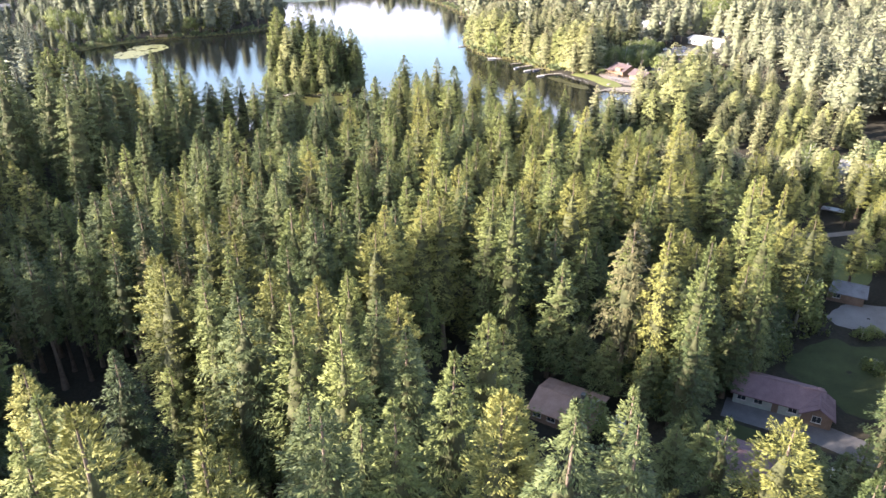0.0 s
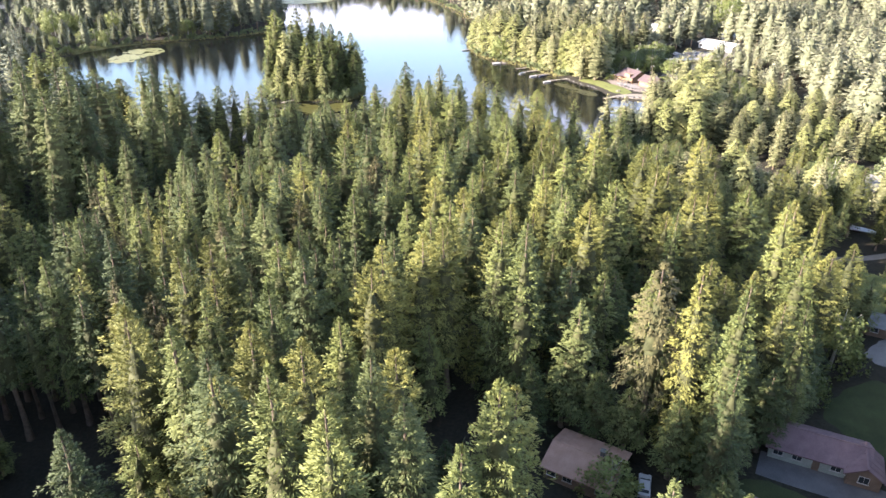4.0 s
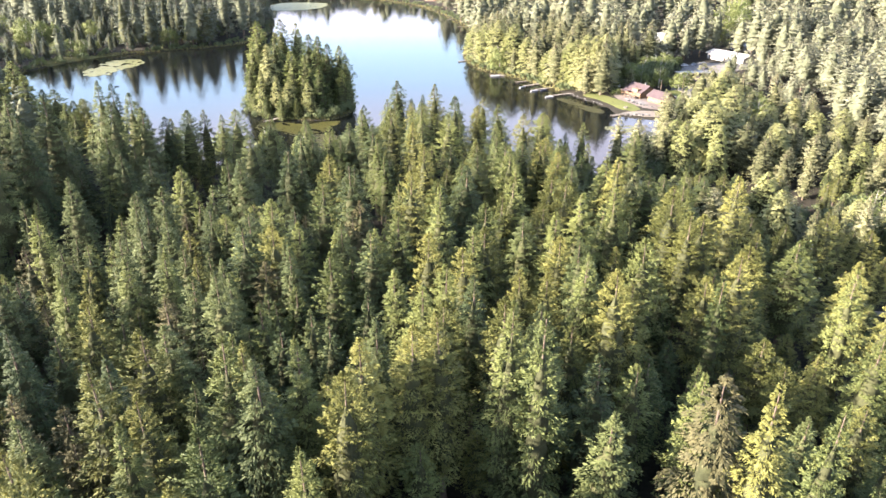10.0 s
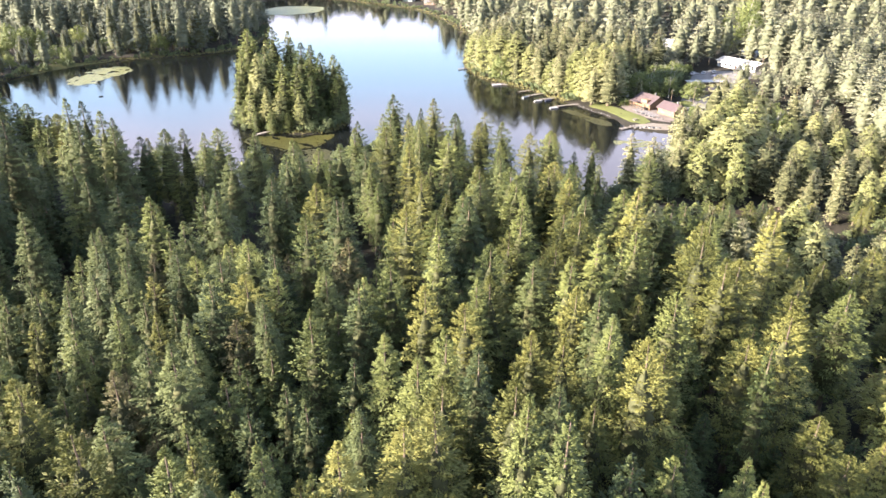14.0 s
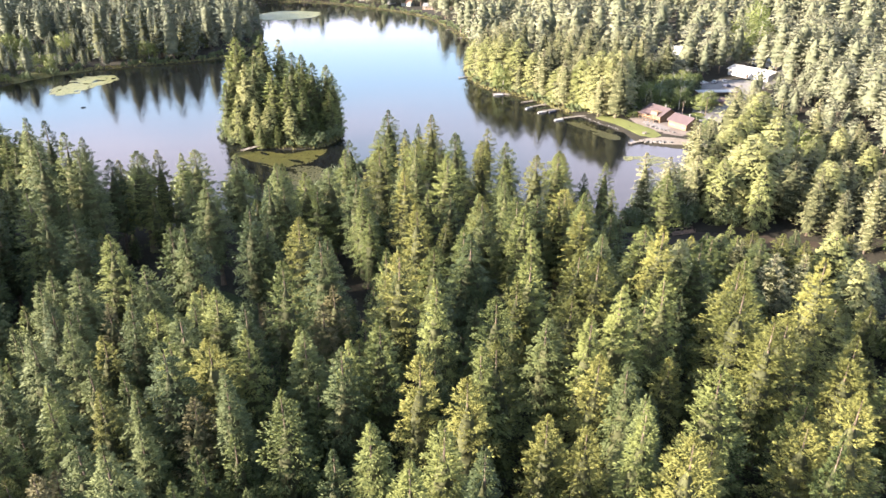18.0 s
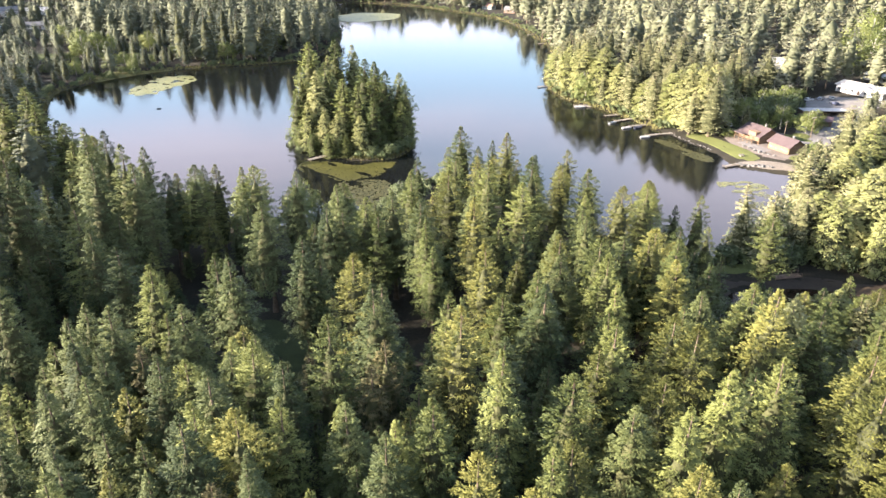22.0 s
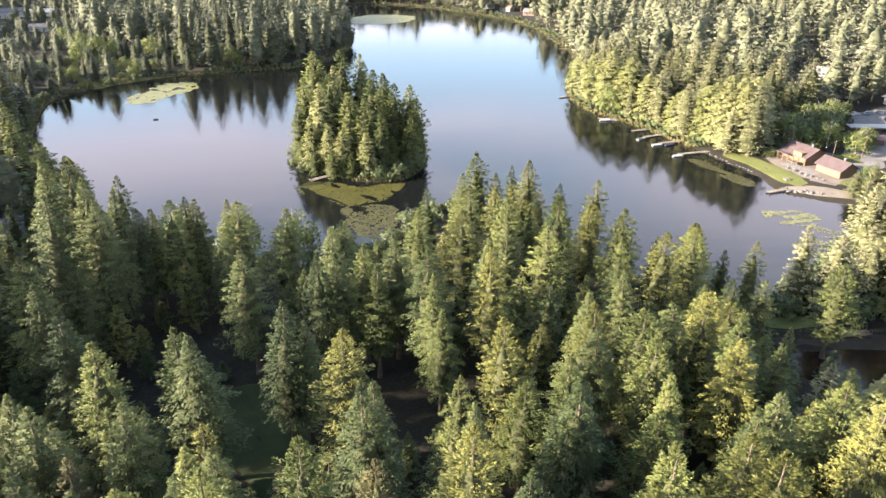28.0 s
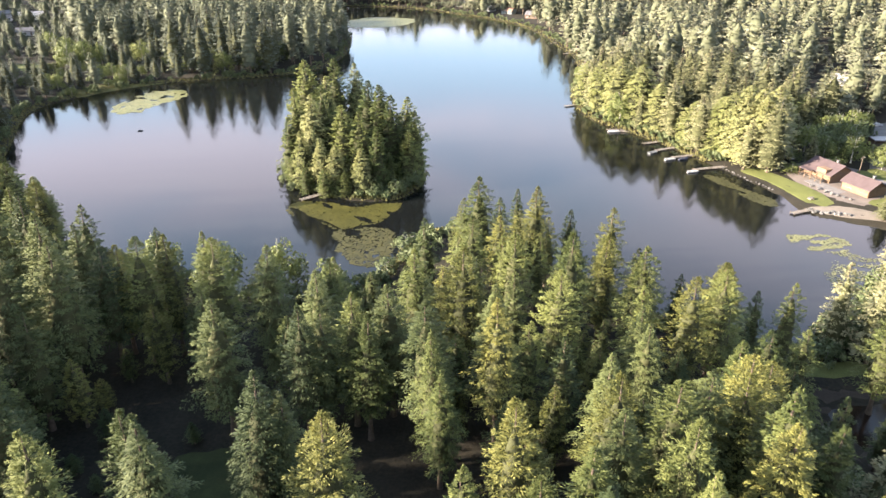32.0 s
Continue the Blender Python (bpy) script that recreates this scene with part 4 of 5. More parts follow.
# Cedars and broadleaf trees round the lake.
for x, y, tall in [(74, 386, 23), (79, 381, 24), (84, 386, 26), (88, 394, 23), (68, 394, 21), (61, 403, 17), (77, 394, 25), (50, 421, 20), (44, 432, 25), (36, 440, 26),
                   (30, 452, 23), (80, 389, 25), (84, 392, 23), (71, 391, 23), (81, 383, 23), (24, 468, 20), (104, 300, 20), (112, 309, 22), (96, 288, 19), (118, 318, 24), (92, 262, 24), (81, 264, 17), (86, 257, 13), (102, 272, 26)]:
    plant(cedars[rng.randrange(3)], x, y, tall, rng.uniform(0, 360), rng.uniform(1.2, 1.55))
for x, y, tall in [(186, 492, 22), (196, 500, 25), (190, 512, 26), (204, 512, 26), (212, 540, 28), (224, 566, 28), (200, 530, 27), (236, 600, 28), (117, 402, 13), (111, 408, 14), (122, 414, 15), (127, 421, 13), (117, 411, 14), (138, 437, 7), (76, 520, 9), (70, 508, 6),
                   (-262, 500, 19), (-256, 506, 21), (-268, 506, 15), (-250, 512, 18), (-274, 518, 20), (-235, 530, 17), (-300, 540, 18), (24.6, 88.6, 9.5), (120, 378, 12), (112, 384, 13), (104, 388, 11), (127, 388, 10), (111, 344, 9), (116, 336, 10), (100, 396, 14), (88, 372, 5), (26, 520, 12),
                   (-58, 268, 20), (-72, 266, 18), (-44, 262, 17), (108, 196, 13), (90, 186, 12), (-88, 268, 18), (120, 212, 14), (112, 150, 13), (74, 121, 16.5), (86, 117, 3), (82, 106, 3.5), (104, 147, 6), (89, 118, 2.6)]:
    plant(maples[rng.randrange(3)], x, y, tall, rng.uniform(0, 360), 1.15, 14.0)
for x, y, tall in [(62, 262, 9), (66, 266, 10), (70, 268, 9), (57, 257, 6), (74, 259, 7), (68, 257, 6), (75, 275, 8), (80, 284, 9), (58, 255, 6), (72, 254, 6), (84, 254, 8), (-87, 353, 4), (-88, 362, 4.5), (-84, 346, 3.5), (-79, 340, 3.5),
                   (-50, 335, 5), (-44, 337, 6), (-40, 345, 7), (42, 258, 6), (46, 254, 5), (-36, 283, 5), (-33, 296, 6), (-67, 335, 4), (105, 396, 10), (111, 393, 9), (116, 397, 10), (108, 402, 11), (114, 405, 12), (121, 406, 11), (126, 413, 11), (119, 417, 12)]:
    plant(willows[rng.randrange(2)], x, y, tall, rng.uniform(0, 360), 1.1, 6.5)

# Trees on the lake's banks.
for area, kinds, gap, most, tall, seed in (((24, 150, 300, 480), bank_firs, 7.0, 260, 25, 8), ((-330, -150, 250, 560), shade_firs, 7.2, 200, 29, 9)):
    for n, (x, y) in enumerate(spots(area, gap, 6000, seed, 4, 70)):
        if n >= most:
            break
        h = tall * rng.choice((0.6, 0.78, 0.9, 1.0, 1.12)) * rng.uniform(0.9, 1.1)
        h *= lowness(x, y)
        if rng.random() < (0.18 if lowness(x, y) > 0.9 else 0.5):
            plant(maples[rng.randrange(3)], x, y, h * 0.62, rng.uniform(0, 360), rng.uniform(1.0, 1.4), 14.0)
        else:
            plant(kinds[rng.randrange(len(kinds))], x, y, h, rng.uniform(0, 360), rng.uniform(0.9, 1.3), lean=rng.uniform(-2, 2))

# Woods past the near forest, too many to count.
mid_kinds = [conifer_crown(71 + i, HEIGHT, st, rad, po, 17, 6, 11, 0.2, 0.5, 0.22, 1.2, 0.40, 0.66, 9, 8, soft=0.7) for i, (st, rad, po) in enumerate([(0.16, 5.2, 2.0), (0.20, 4.6, 2.4), (0.14, 5.8, 2.8), (0.24, 4.8, 3.6)])]
far_kinds = [conifer_crown(81 + i, HEIGHT, st, rad, po, 11, 5, 9, 0.2, 0.5, 0.22, 1.7, 0.45, 0.68, 7, 6, soft=0.75) for i, (st, rad, po) in enumerate([(0.25, 5.8, 2.0), (0.3, 5.2, 2.6), (0.2, 6.4, 3.6)])]
round_kinds = [broad_crown(91 + i, 30.0, 9.0, 0.1, 30, 12, 2.6) for i in range(3)]
far_stem = tube([(0, 0, 0), (0.05, 0, 15), (0, 0, 28)], [0.42, 0.25, 0.03], 5)


def woods(name, label, area, gap, tall, seed, kinds, leafy=0.12, leaf=FAR_HAZED, tries=6000, most=900):
    """A wood as one thing: stems and crowns over an area, kept off water, open ground and other trees."""
    r = np.random.RandomState(seed)
    cells = {}
    for x, y in TAKEN:
        cells.setdefault((int(x // gap), int(y // gap)), []).append((x, y))
    p = np.c_[r.uniform(area[0], area[1], tries), r.uniform(area[2], area[3], tries)]
    seen_by = np.abs(p[:, 0] + 0.06 * p[:, 1]) < 0.74 * p[:, 1] + 60
    seen_by &= (np.abs(p[:, 0]) > 0.68 * p[:, 1] + 24) | (p[:, 1] > 262)
    ok = (shore(p) > 3) & seen_by & np.all(np.hypot(p[:, None, 0] - opening[:, 0], p[:, None, 1] - opening[:, 1]) > opening[:, 2], 1)
    crowns, stems, inside, bent, n = [], [], [], [], 0
    z = land(p)
    for i in np.nonzero(ok)[0]:
        x, y = p[i]
        c = (int(x // gap), int(y // gap))
        if any((x - a) ** 2 + (y - b) ** 2 < gap * gap for u in (-1, 0, 1) for w in (-1, 0, 1) for a, b in cells.get((c[0] + u, c[1] + w), ())):
            continue
        cells.setdefault(c, []).append((x, y))
        TAKEN.append((x, y))
        patch = 0.82 + 0.36 * (0.5 + 0.5 * math.sin(x * 0.05 + seed) * math.cos(y * 0.043))
        round_one = r.rand() < leafy
        h = tall * patch * r.choice((0.62, 0.8, 0.88, 0.95, 1.05)) * r.uniform(0.9, 1.08) * (0.62 if round_one else 1.0)
        h *= lowness(x, y)
        v, f, which, facing = round_kinds[r.randint(3)] if round_one else kinds[r.randint(len(kinds))]
        inside.append(which)
        a, k, w = r.rand() * 6.28, h / 30.0, (h / 30.0) ** 0.6 * r.uniform(1.0, 1.4)
        if round_one:
            w = k * r.uniform(0.9, 1.3)
        turn = np.array([[math.cos(a) * w, -math.sin(a) * w, 0], [math.sin(a) * w, math.cos(a) * w, 0], [0, 0, k]])
        crowns.append((v @ turn.T + (x, y, z[i] - 0.1), f))
        bent.append(facing @ np.array([[math.cos(a), math.sin(a), 0], [-math.sin(a), math.cos(a), 0], [0, 0, 1]]))
        stems.append((far_stem[0] * (w, w, k * 0.95) + (x, y, z[i] - 0.15), far_stem[1]))
        n += 1
        if n >= most:
            break
    base = tagged(new(name), label, "woods", kind="stuff")
    put("crowns", quads("crowns", *join(crowns), leaf, FAR_CORE, index=np.concatenate(inside), normals=np.concatenate(bent)), base)
    put("trunks", quads("trunks", *join(stems), BARK), base)
    return base


woods("forest_edge", "dense green conifers at the west side of the forest", (-220, -20, 20, 84), 7.0, 36, 3, mid_kinds, 0.04, EDGE_LEAF, most=80)
# Next two woods stand out of view, made extra tall to shade western stands.
woods("forest_edge", "very tall unseen conifers added west of the forest to cast shade", (-200, -20, 84, 188), 7.0, 43, 18, mid_kinds, 0.0, EDGE_LEAF, most=110)
woods("forest_edge", "tall unseen conifers added at the west shore to cast shade", (-260, -20, 188, 262), 7.4, 41, 19, mid_kinds, 0.0, EDGE_LEAF, most=50)
woods("forest_edge", "dense olive conifers at the east side of the forest", (20, 240, 20, 262), 7.0, 30, 16, mid_kinds, 0.06, EDGE_LEAF, most=140)
woods("east_bank_woods", "sunlit yellow-green conifers on the lake's bank", (20, 330, 262, 470), 7.6, 27, 11, mid_kinds, 0.22, FAR_HAZED_LIT, most=520)
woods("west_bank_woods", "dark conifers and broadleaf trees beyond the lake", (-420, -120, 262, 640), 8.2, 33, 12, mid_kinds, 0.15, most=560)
woods("east_hill_woods", "hazy mixed woods on the far hillside", (0, 480, 470, 1000), 9.8, 30, 13, far_kinds, 0.3, FAR_HAZED_LIT, 9000, 900)
woods("west_far_woods", "far mixed woods beyond the lake", (-720, -120, 560, 1000), 10.0, 31, 14, far_kinds, 0.22, FAR_HAZED, 9000, 900)
woods("lake_end_woods", "far trees at the lake's end", (-260, 60, 800, 1000), 8.5, 25, 15, far_kinds, 0.4, FAR_HAZED_LIT, 3000, 300)

# ---- lawns, roads, shores ----
tagged(drape("lawn", [(70, 376), (77, 366), (82, 354), (84, 345), (88, 341), (94, 343), (92, 352), (88, 362), (82, 372), (76, 380)], 0.09, LAWN), "bright mown lawn sloping to the lake", "lawn", kind="structure")
tagged(drape("lawn", [(100, 346), (106, 340), (112, 334), (118, 338), (116, 346), (110, 352)], 0.09, LAWN), "bright mown lawn beside a log cabin", "lawn", kind="structure")
tagged(drape("lawn", [(108, 372), (114, 366), (120, 364), (118, 372), (112, 378)], 0.09, LAWN), "small lawn behind the cabins", "lawn", kind="structure")
tagged(drape("lawn", [(65, 107), (68, 112), (73, 115), (81, 118), (84, 114), (90, 115), (95, 107), (86, 94), (78, 92), (70, 90), (70, 98), (65, 103)], 0.09, SHADE_GRASS), "shaded green lawn behind a house", "lawn", kind="structure")
tagged(drape("lawn", [(95, 163), (102, 161), (107, 155), (105, 144), (97, 135), (91, 138), (90, 147), (92, 157)], 0.09, LAWN), "bright green garden lawn", "lawn", kind="structure")
tagged(drape("lawn", [(42, 92), (49, 93), (56, 88), (54, 84), (49, 81), (43, 85)], 0.09, SHADE_GRASS), "shaded front lawn beside a drive", "lawn", kind="structure")
tagged(drape("meadow", [(-60, 214), (-56, 204), (-47, 197), (-40, 189), (-31, 183), (-28, 191), (-34, 203), (-40, 211), (-50, 218)], 0.09, SHADE_GRASS), "small shaded grass clearing in the forest", "lawn", kind="structure")
tagged(drape("meadow", [(-300, 512), (-298, 490), (-278, 488), (-274, 508)], 0.09, LAWN), "far green field among trees", "lawn", kind="structure")
tagged(drape("meadow", [(174, 508), (190, 502), (198, 516), (190, 528), (176, 524)], 0.09, DRY_GRASS), "far pale field among trees", "lawn", kind="structure")
tagged(drape("grass_bank", [(46, 252), (54, 249), (64, 251), (70, 254), (64, 256.5), (54, 254.5)], 0.12, LAWN), "grassy bank between lake and pond", "bank", kind="structure")
tagged(drape("marsh", [(-240, 462), (-226, 450), (-214, 450), (-204, 462), (-190, 480), (-196, 490), (-212, 482), (-228, 476)], 0.08, DRY_GRASS), "low brownish marsh beside the lake", "marsh", kind="structure")
tagged(drape("beach", [(82, 341), (86, 337), (94, 334), (103, 332), (110, 327), (112, 330), (104, 338), (96, 342), (88, 343)], 0.05, SAND), "pale sandy beach at the lake", "beach", kind="structure")
tagged(drape("dirt_yard", [(84, 372), (88, 356), (94, 345), (104, 340), (114, 346), (120, 360), (116, 376), (104, 384), (92, 384)], 0.04, DIRT), "pinkish dirt yard round the cabins", "yard", kind="structure")
tagged(drape("gravel_yard", [(110, 360), (118, 356), (126, 364), (128, 376), (120, 380), (112, 372)], 0.06, GRAVEL), "pale gravel yard behind the cabins", "yard", kind="structure")
tagged(drape("gravel_yard", [(118, 366), (128, 368), (138, 384), (150, 400), (162, 418), (170, 436), (156, 448), (142, 438), (132, 420), (124, 398), (118, 382)], 0.05, GRAVEL), "pale gravel yard with parked cars beside long low buildings", "yard", kind="structure")
tagged(drape("lawn", [(114, 370), (119, 369), (122, 376), (118, 380), (114, 377)], 0.12, LAWN), "small bright lawn beside the gravel yard", "lawn", kind="structure")
tagged(drape("lawn", [(68, 508), (76, 507), (80, 514), (76, 522), (69, 518)], 0.09, LAWN), "bright lawn behind a house in the lakeside trees", "lawn", kind="structure")
tagged(drape("paved_yard", [(82, 125), (86, 129), (92, 131), (99, 129), (103, 123), (94, 114), (90, 120), (83, 120)], 0.06, GRAVEL), "grey paved yard before a garage", "yard", kind="structure")
tagged(strip("driveway", [(50, 96), (55, 93), (62, 89.5), (68, 84), (76, 78), (86, 70)], 6.0, 0.06, ASPHALT), "grey driveway in front of a house", "road", kind="structure")
tagged(strip("road", [(104, 352), (112, 362), (122, 384), (130, 405), (150, 408), (170, 425), (190, 452), (215, 480)], 6.0, 0.06, GRAVEL), "pale gravel road past the cabins", "road", kind="structure")
tagged(strip("garden_path", [(92, 168), (100, 166), (108, 167), (118, 170)], 2.4, 0.06, SAND), "pale garden path", "path", kind="structure")
tagged(drape("muddy_bank", [(50, 246), (60, 248), (80, 250), (112, 242), (116, 226), (90, 220), (66, 221), (50, 228)], 0.03, MUD), "dark muddy bank round a pond", "bank", kind="structure")

# A dark sheet just above the water hides the sky's reflection there.
middle = POND.mean(0)
loops = [middle + (POND - middle) * k for k in (1.06, 0.7, 0.35, 0.02)]
k = len(POND)
tagged(put("pond", quads("pond", np.c_[np.concatenate(loops), np.full(4 * k, 0.04)], [(i * k + j, i * k + (j + 1) % k, (i + 1) * k + (j + 1) % k, (i + 1) * k + j) for i in range(3) for j in range(k)], POND_DARK)), "dark brown still pond among the trees", "pond", kind="structure")


def fringe(name, label, ring, lo, hi, count_of, tall, material, seed, pick=None):
    """Grass and reeds along a shore."""
    r = np.random.RandomState(seed)
    seg = r.randint(0, len(ring), count_of)
    a, b = ring[seg], np.roll(ring, -1, 0)[seg]
    p = a + (b - a) * r.rand(count_of, 1) + r.uniform(-1, 1, (count_of, 2)) * hi
    d = shore(p)
    ok = (d > lo) & (d < hi)
    if pick is not None:
        ok &= pick(p)
    p = p[ok]
    n = len(p)
    ang = r.rand(n) * 6.28
    up = unit(np.c_[0.35 * np.cos(ang), 0.35 * np.sin(ang), np.ones(n)])
    side = np.c_[-np.sin(ang), np.cos(ang), np.zeros(n)]
    length = tall * r.uniform(0.5, 1.4, n)
    me = quads(name, *kites(np.c_[p, np.maximum(land(p), -0.05)], up, side, length, length * 0.55), material)
    return tagged(put(name, me), label, "reeds", kind="stuff")


fringe("shore_reeds", "pale reeds and grass along the lake shore", LAKE, -0.6, 4.0, 26000, 0.9, DRY_GRASS, 21,
       lambda p: ~((p[:, 0] > 62) & (p[:, 0] < 118) & (p[:, 1] > 326) & (p[:, 1] < 384)))
fringe("island_reeds", "green reeds round the island", ISLAND, -0.6, 2.5, 2600, 0.9, DRY_GRASS, 22)


def shrubs(name, label, ring, lo, hi, tries, tall, material, seed):
    r = np.random.RandomState(seed)
    pat = broad_crown(seed, 3.2, 1.7, 0.0, 14, 12, 0.6)
    seg = r.randint(0, len(ring), tries)
    a, b = ring[seg], np.roll(ring, -1, 0)[seg]
    p = a + (b - a) * r.rand(tries, 1) + r.uniform(-1, 1, (tries, 2)) * hi
    d = shore(p)
    ok = (d > lo) & (d < hi) & np.all(np.hypot(p[:, None, 0] - opening[:, 0], p[:, None, 1] - opening[:, 1]) > opening[:, 2], 1)
    ok &= ~((p[:, 0] > 62) & (p[:, 0] < 118) & (p[:, 1] > 326) & (p[:, 1] < 384))
    p = p[ok]
    z = land(p)
    out = [(pat[0] * (r.uniform(0.7, 1.5) * tall / 3.2) * (1, 1, r.uniform(0.7, 1.2)) + (x, y, zz - 0.1), pat[1]) for (x, y), zz in zip(p, z)]
    return tagged(put(name, quads(name, *join(out), material)), label, "bushes", kind="stuff")


shrubs("shore_bushes", "low green bushes along the lake shore", LAKE, 0.8, 9.0, 1300, 3.3, WILLOW, 23)
shrubs("island_bushes", "low bushes round the island", ISLAND, 0.6, 5.0, 160, 2.8, WILLOW, 24)


def pads(name, label, ring, count_of, size, material, seed, cover=1.0):
    """Floating leaves that cover an area of the lake."""
    r = np.random.RandomState(seed)
    ring = smooth_ring(ring)
    lo, hi = ring.min(0), ring.max(0)
    p = r.uniform(lo, hi, (count_of, 2))
    d = ring_distance(p, ring)
    wave = r.normal(0, 1, (9, 2)) * r.uniform(0.12, 0.75, (9, 1))
    q = np.sin(p @ wave.T + r.rand(9) * 6.28).sum(1) / 4.2
    d = d + 0.6 * np.sin(p @ wave[:5].T * 0.8).sum(1)
    p = p[(d < 0) & (q > 1 - 2 * cover) & (r.rand(count_of) < np.clip(-d / 2.0 + 0.2, 0, 1))]
    n = len(p)
    ang = np.linspace(0, 2 * np.pi, 6, endpoint=False)[None] + r.rand(n, 1) * 6.28
    rad = size * r.uniform(0.5, 1.3, (n, 1)) * (1 + 0.15 * r.normal(0, 1, (n, 6)))
    v = np.stack([p[:, :1] + rad * np.cos(ang), p[:, 1:] + rad * np.sin(ang), 0.012 + r.uniform(0, 0.05, (n, 1)) + r.uniform(0, 0.03, (n, 6))], -1).reshape(-1, 3)
    me = quads(name, v, np.arange(6 * n).reshape(n, 6), material)
    return tagged(put(name, me), label, "lily pads", kind="stuff")


pads("lily_pads", "olive lily pads floating before the island", [(-77, 326), (-70, 316), (-62, 309), (-53, 309), (-43, 316), (-40, 331), (-45, 332), (-55, 325), (-65, 330), (-73, 331)], 7600, 0.42, PAD_LEAF, 31, 0.80)
pads("lily_pads", "brownish weed and pads in the shallow channel", [(-60, 308), (-46, 312), (-38, 308), (-36, 292), (-44, 284), (-54, 294)], 2600, 0.4, WEED, 32, 0.7)
pads("lily_pads", "pale green lily pads in the far corner of the lake", [(-196, 428), (-187, 419), (-181, 430), (-180, 444), (-173, 458), (-179, 474), (-191, 474), (-199, 464), (-199, 446), (-200, 437)], 8000, 0.5, PAD_SHEEN, 33, 0.78)
pads("lily_pads", "sparse pale lily pads with sky sheen in the colour in the bay", [(69, 318), (81, 324), (88, 318), (83, 310), (74, 309)], 2200, 0.28, PAD_SHEEN, 34, 0.6)
pads("lily_pads", "thin scattered lily pads in the bay", [(82, 313), (92, 308), (95, 294), (86, 290), (76, 283), (70, 294), (76, 303)], 3600, 0.2, PAD_SHEEN, 37, 0.5)
pads("water_weed", "brown-green weed below the lawn", [(60, 372), (66, 366), (72, 354), (77, 345), (73, 341), (66, 352), (58, 366)], 3400, 0.45, WEED, 35, 0.8)
pads("lily_pads", "wide pale lily pads with sky sheen in the colour at the lake's far end", [(-170, 733), (-156, 779), (-110, 777), (-104, 740), (-125, 712), (-155, 714)], 9000, 1.1, PAD_SHEEN, 36, 0.85)


# ---- houses ----
def gable_house(name, label, x, y, yaw, long, deep, eave, ridge, wall, roof_mat, over=0.6, windows=3, chimney=True, lift=0.0, door=True):
    """A house with a saddle roof; its front looks along local -y."""
    base = tagged(new(name), label, "house")
    base.matrix_basis = pose(x, y, land_at(x, y) - 0.15 + lift, 0, 0, yaw)
    bm = bmesh.new()
    prof = [(-deep / 2, 0), (deep / 2, 0), (deep / 2, eave), (0, ridge - 0.08), (-deep / 2, eave)]
    ends = [[bm.verts.new((s * long / 2, a, b)) for a, b in prof] for s in (-1, 1)]
    bm.faces.new(ends[0][::-1]), bm.faces.new(ends[1])
    for i in range(5):
        bm.faces.new((ends[0][i], ends[0][(i + 1) % 5], ends[1][(i + 1) % 5], ends[1][i]))
    part("wall", bm, wall, base)
    slope = (ridge - eave) / (deep / 2)
    for s in (-1, 1):
        bm = bmesh.new()
        ye, ze = s * (deep / 2 + over), eave - slope * over
        pts = [(0, ridge + 0.02), (ye, ze + 0.02), (ye, ze + 0.2), (0, ridge + 0.22)]
        ends = [[bm.verts.new((t * (long / 2 + over), a, b)) for a, b in pts] for t in (-1, 1)]
        bm.faces.new(ends[0][::-1]), bm.faces.new(ends[1])
        for i in range(4):
            bm.faces.new((ends[0][i], ends[0][(i + 1) % 4], ends[1][(i + 1) % 4], ends[1][i]))
        bmesh.ops.recalc_face_normals(bm, faces=bm.faces)
        roof = part("roof", bm, roof_mat, base)
        seams = int((long + 2 * over) / 1.1)
        for k in range(1, seams):
            xs = -(long / 2 + over) + k * (long + 2 * over) / seams
            bm = bmesh.new()
            a = [bm.verts.new((xs + w, yy, zz)) for w in (-0.03, 0.03) for yy, zz in ((0, ridge + 0.21), (ye, ze + 0.19), (ye, ze + 0.25), (0, ridge + 0.27))]
            for q in ((0, 1, 2, 3), (7, 6, 5, 4), (3, 2, 6, 7), (1, 5, 6, 2)):
                bm.faces.new([a[j] for j in q])
            part("seam", bm, roof_mat, roof)
    part("ridge_cap", box(-long / 2 - over, long / 2 + over, -0.18, 0.18, ridge + 0.18, ridge + 0.29, 0.03), roof_mat, base)
    def window(wx, wy, face, w=1.3, h=1.1, z=1.2):
        m = pose(wx, wy, z, 0, 0, face)
        frame_ = part("window", box(-w / 2 - 0.08, w / 2 + 0.08, -0.06, 0.02, -0.08, h + 0.08, 0.02), WHITE, base, "white-framed window")
        frame_.matrix_basis = m
        part("pane", box(-w / 2, -0.03, -0.075, -0.05, 0, h), GLASS, frame_)
        part("pane", box(0.03, w / 2, -0.075, -0.05, 0, h), GLASS, frame_)
        part("sill", box(-w / 2 - 0.15, w / 2 + 0.15, -0.14, 0.0, -0.15, -0.08), WHITE, frame_)
    for k in range(windows):
        wx = (k + 0.5) / windows * long - long / 2
        if door and k == windows // 2:
            part("door", box(wx - 0.5, wx + 0.5, -deep / 2 - 0.05, -deep / 2 + 0.02, 0.15, 2.2, 0.02), BROWN_WALL, base, "brown door")
            continue
        window(wx, -deep / 2, 0)
        window(wx, deep / 2, 180)
    window(long / 2, 0, 90), window(-long / 2, 0, -90)
    if chimney:
        stack = part("chimney", box(long * 0.18, long * 0.18 + 0.7, 0.5, 1.2, eave, ridge + 0.9, 0.04), STONE, base)
        part("cap", box(long * 0.18 - 0.08, long * 0.18 + 0.78, 0.42, 1.28, ridge + 0.9, ridge + 1.02), STONE, stack)
    return base


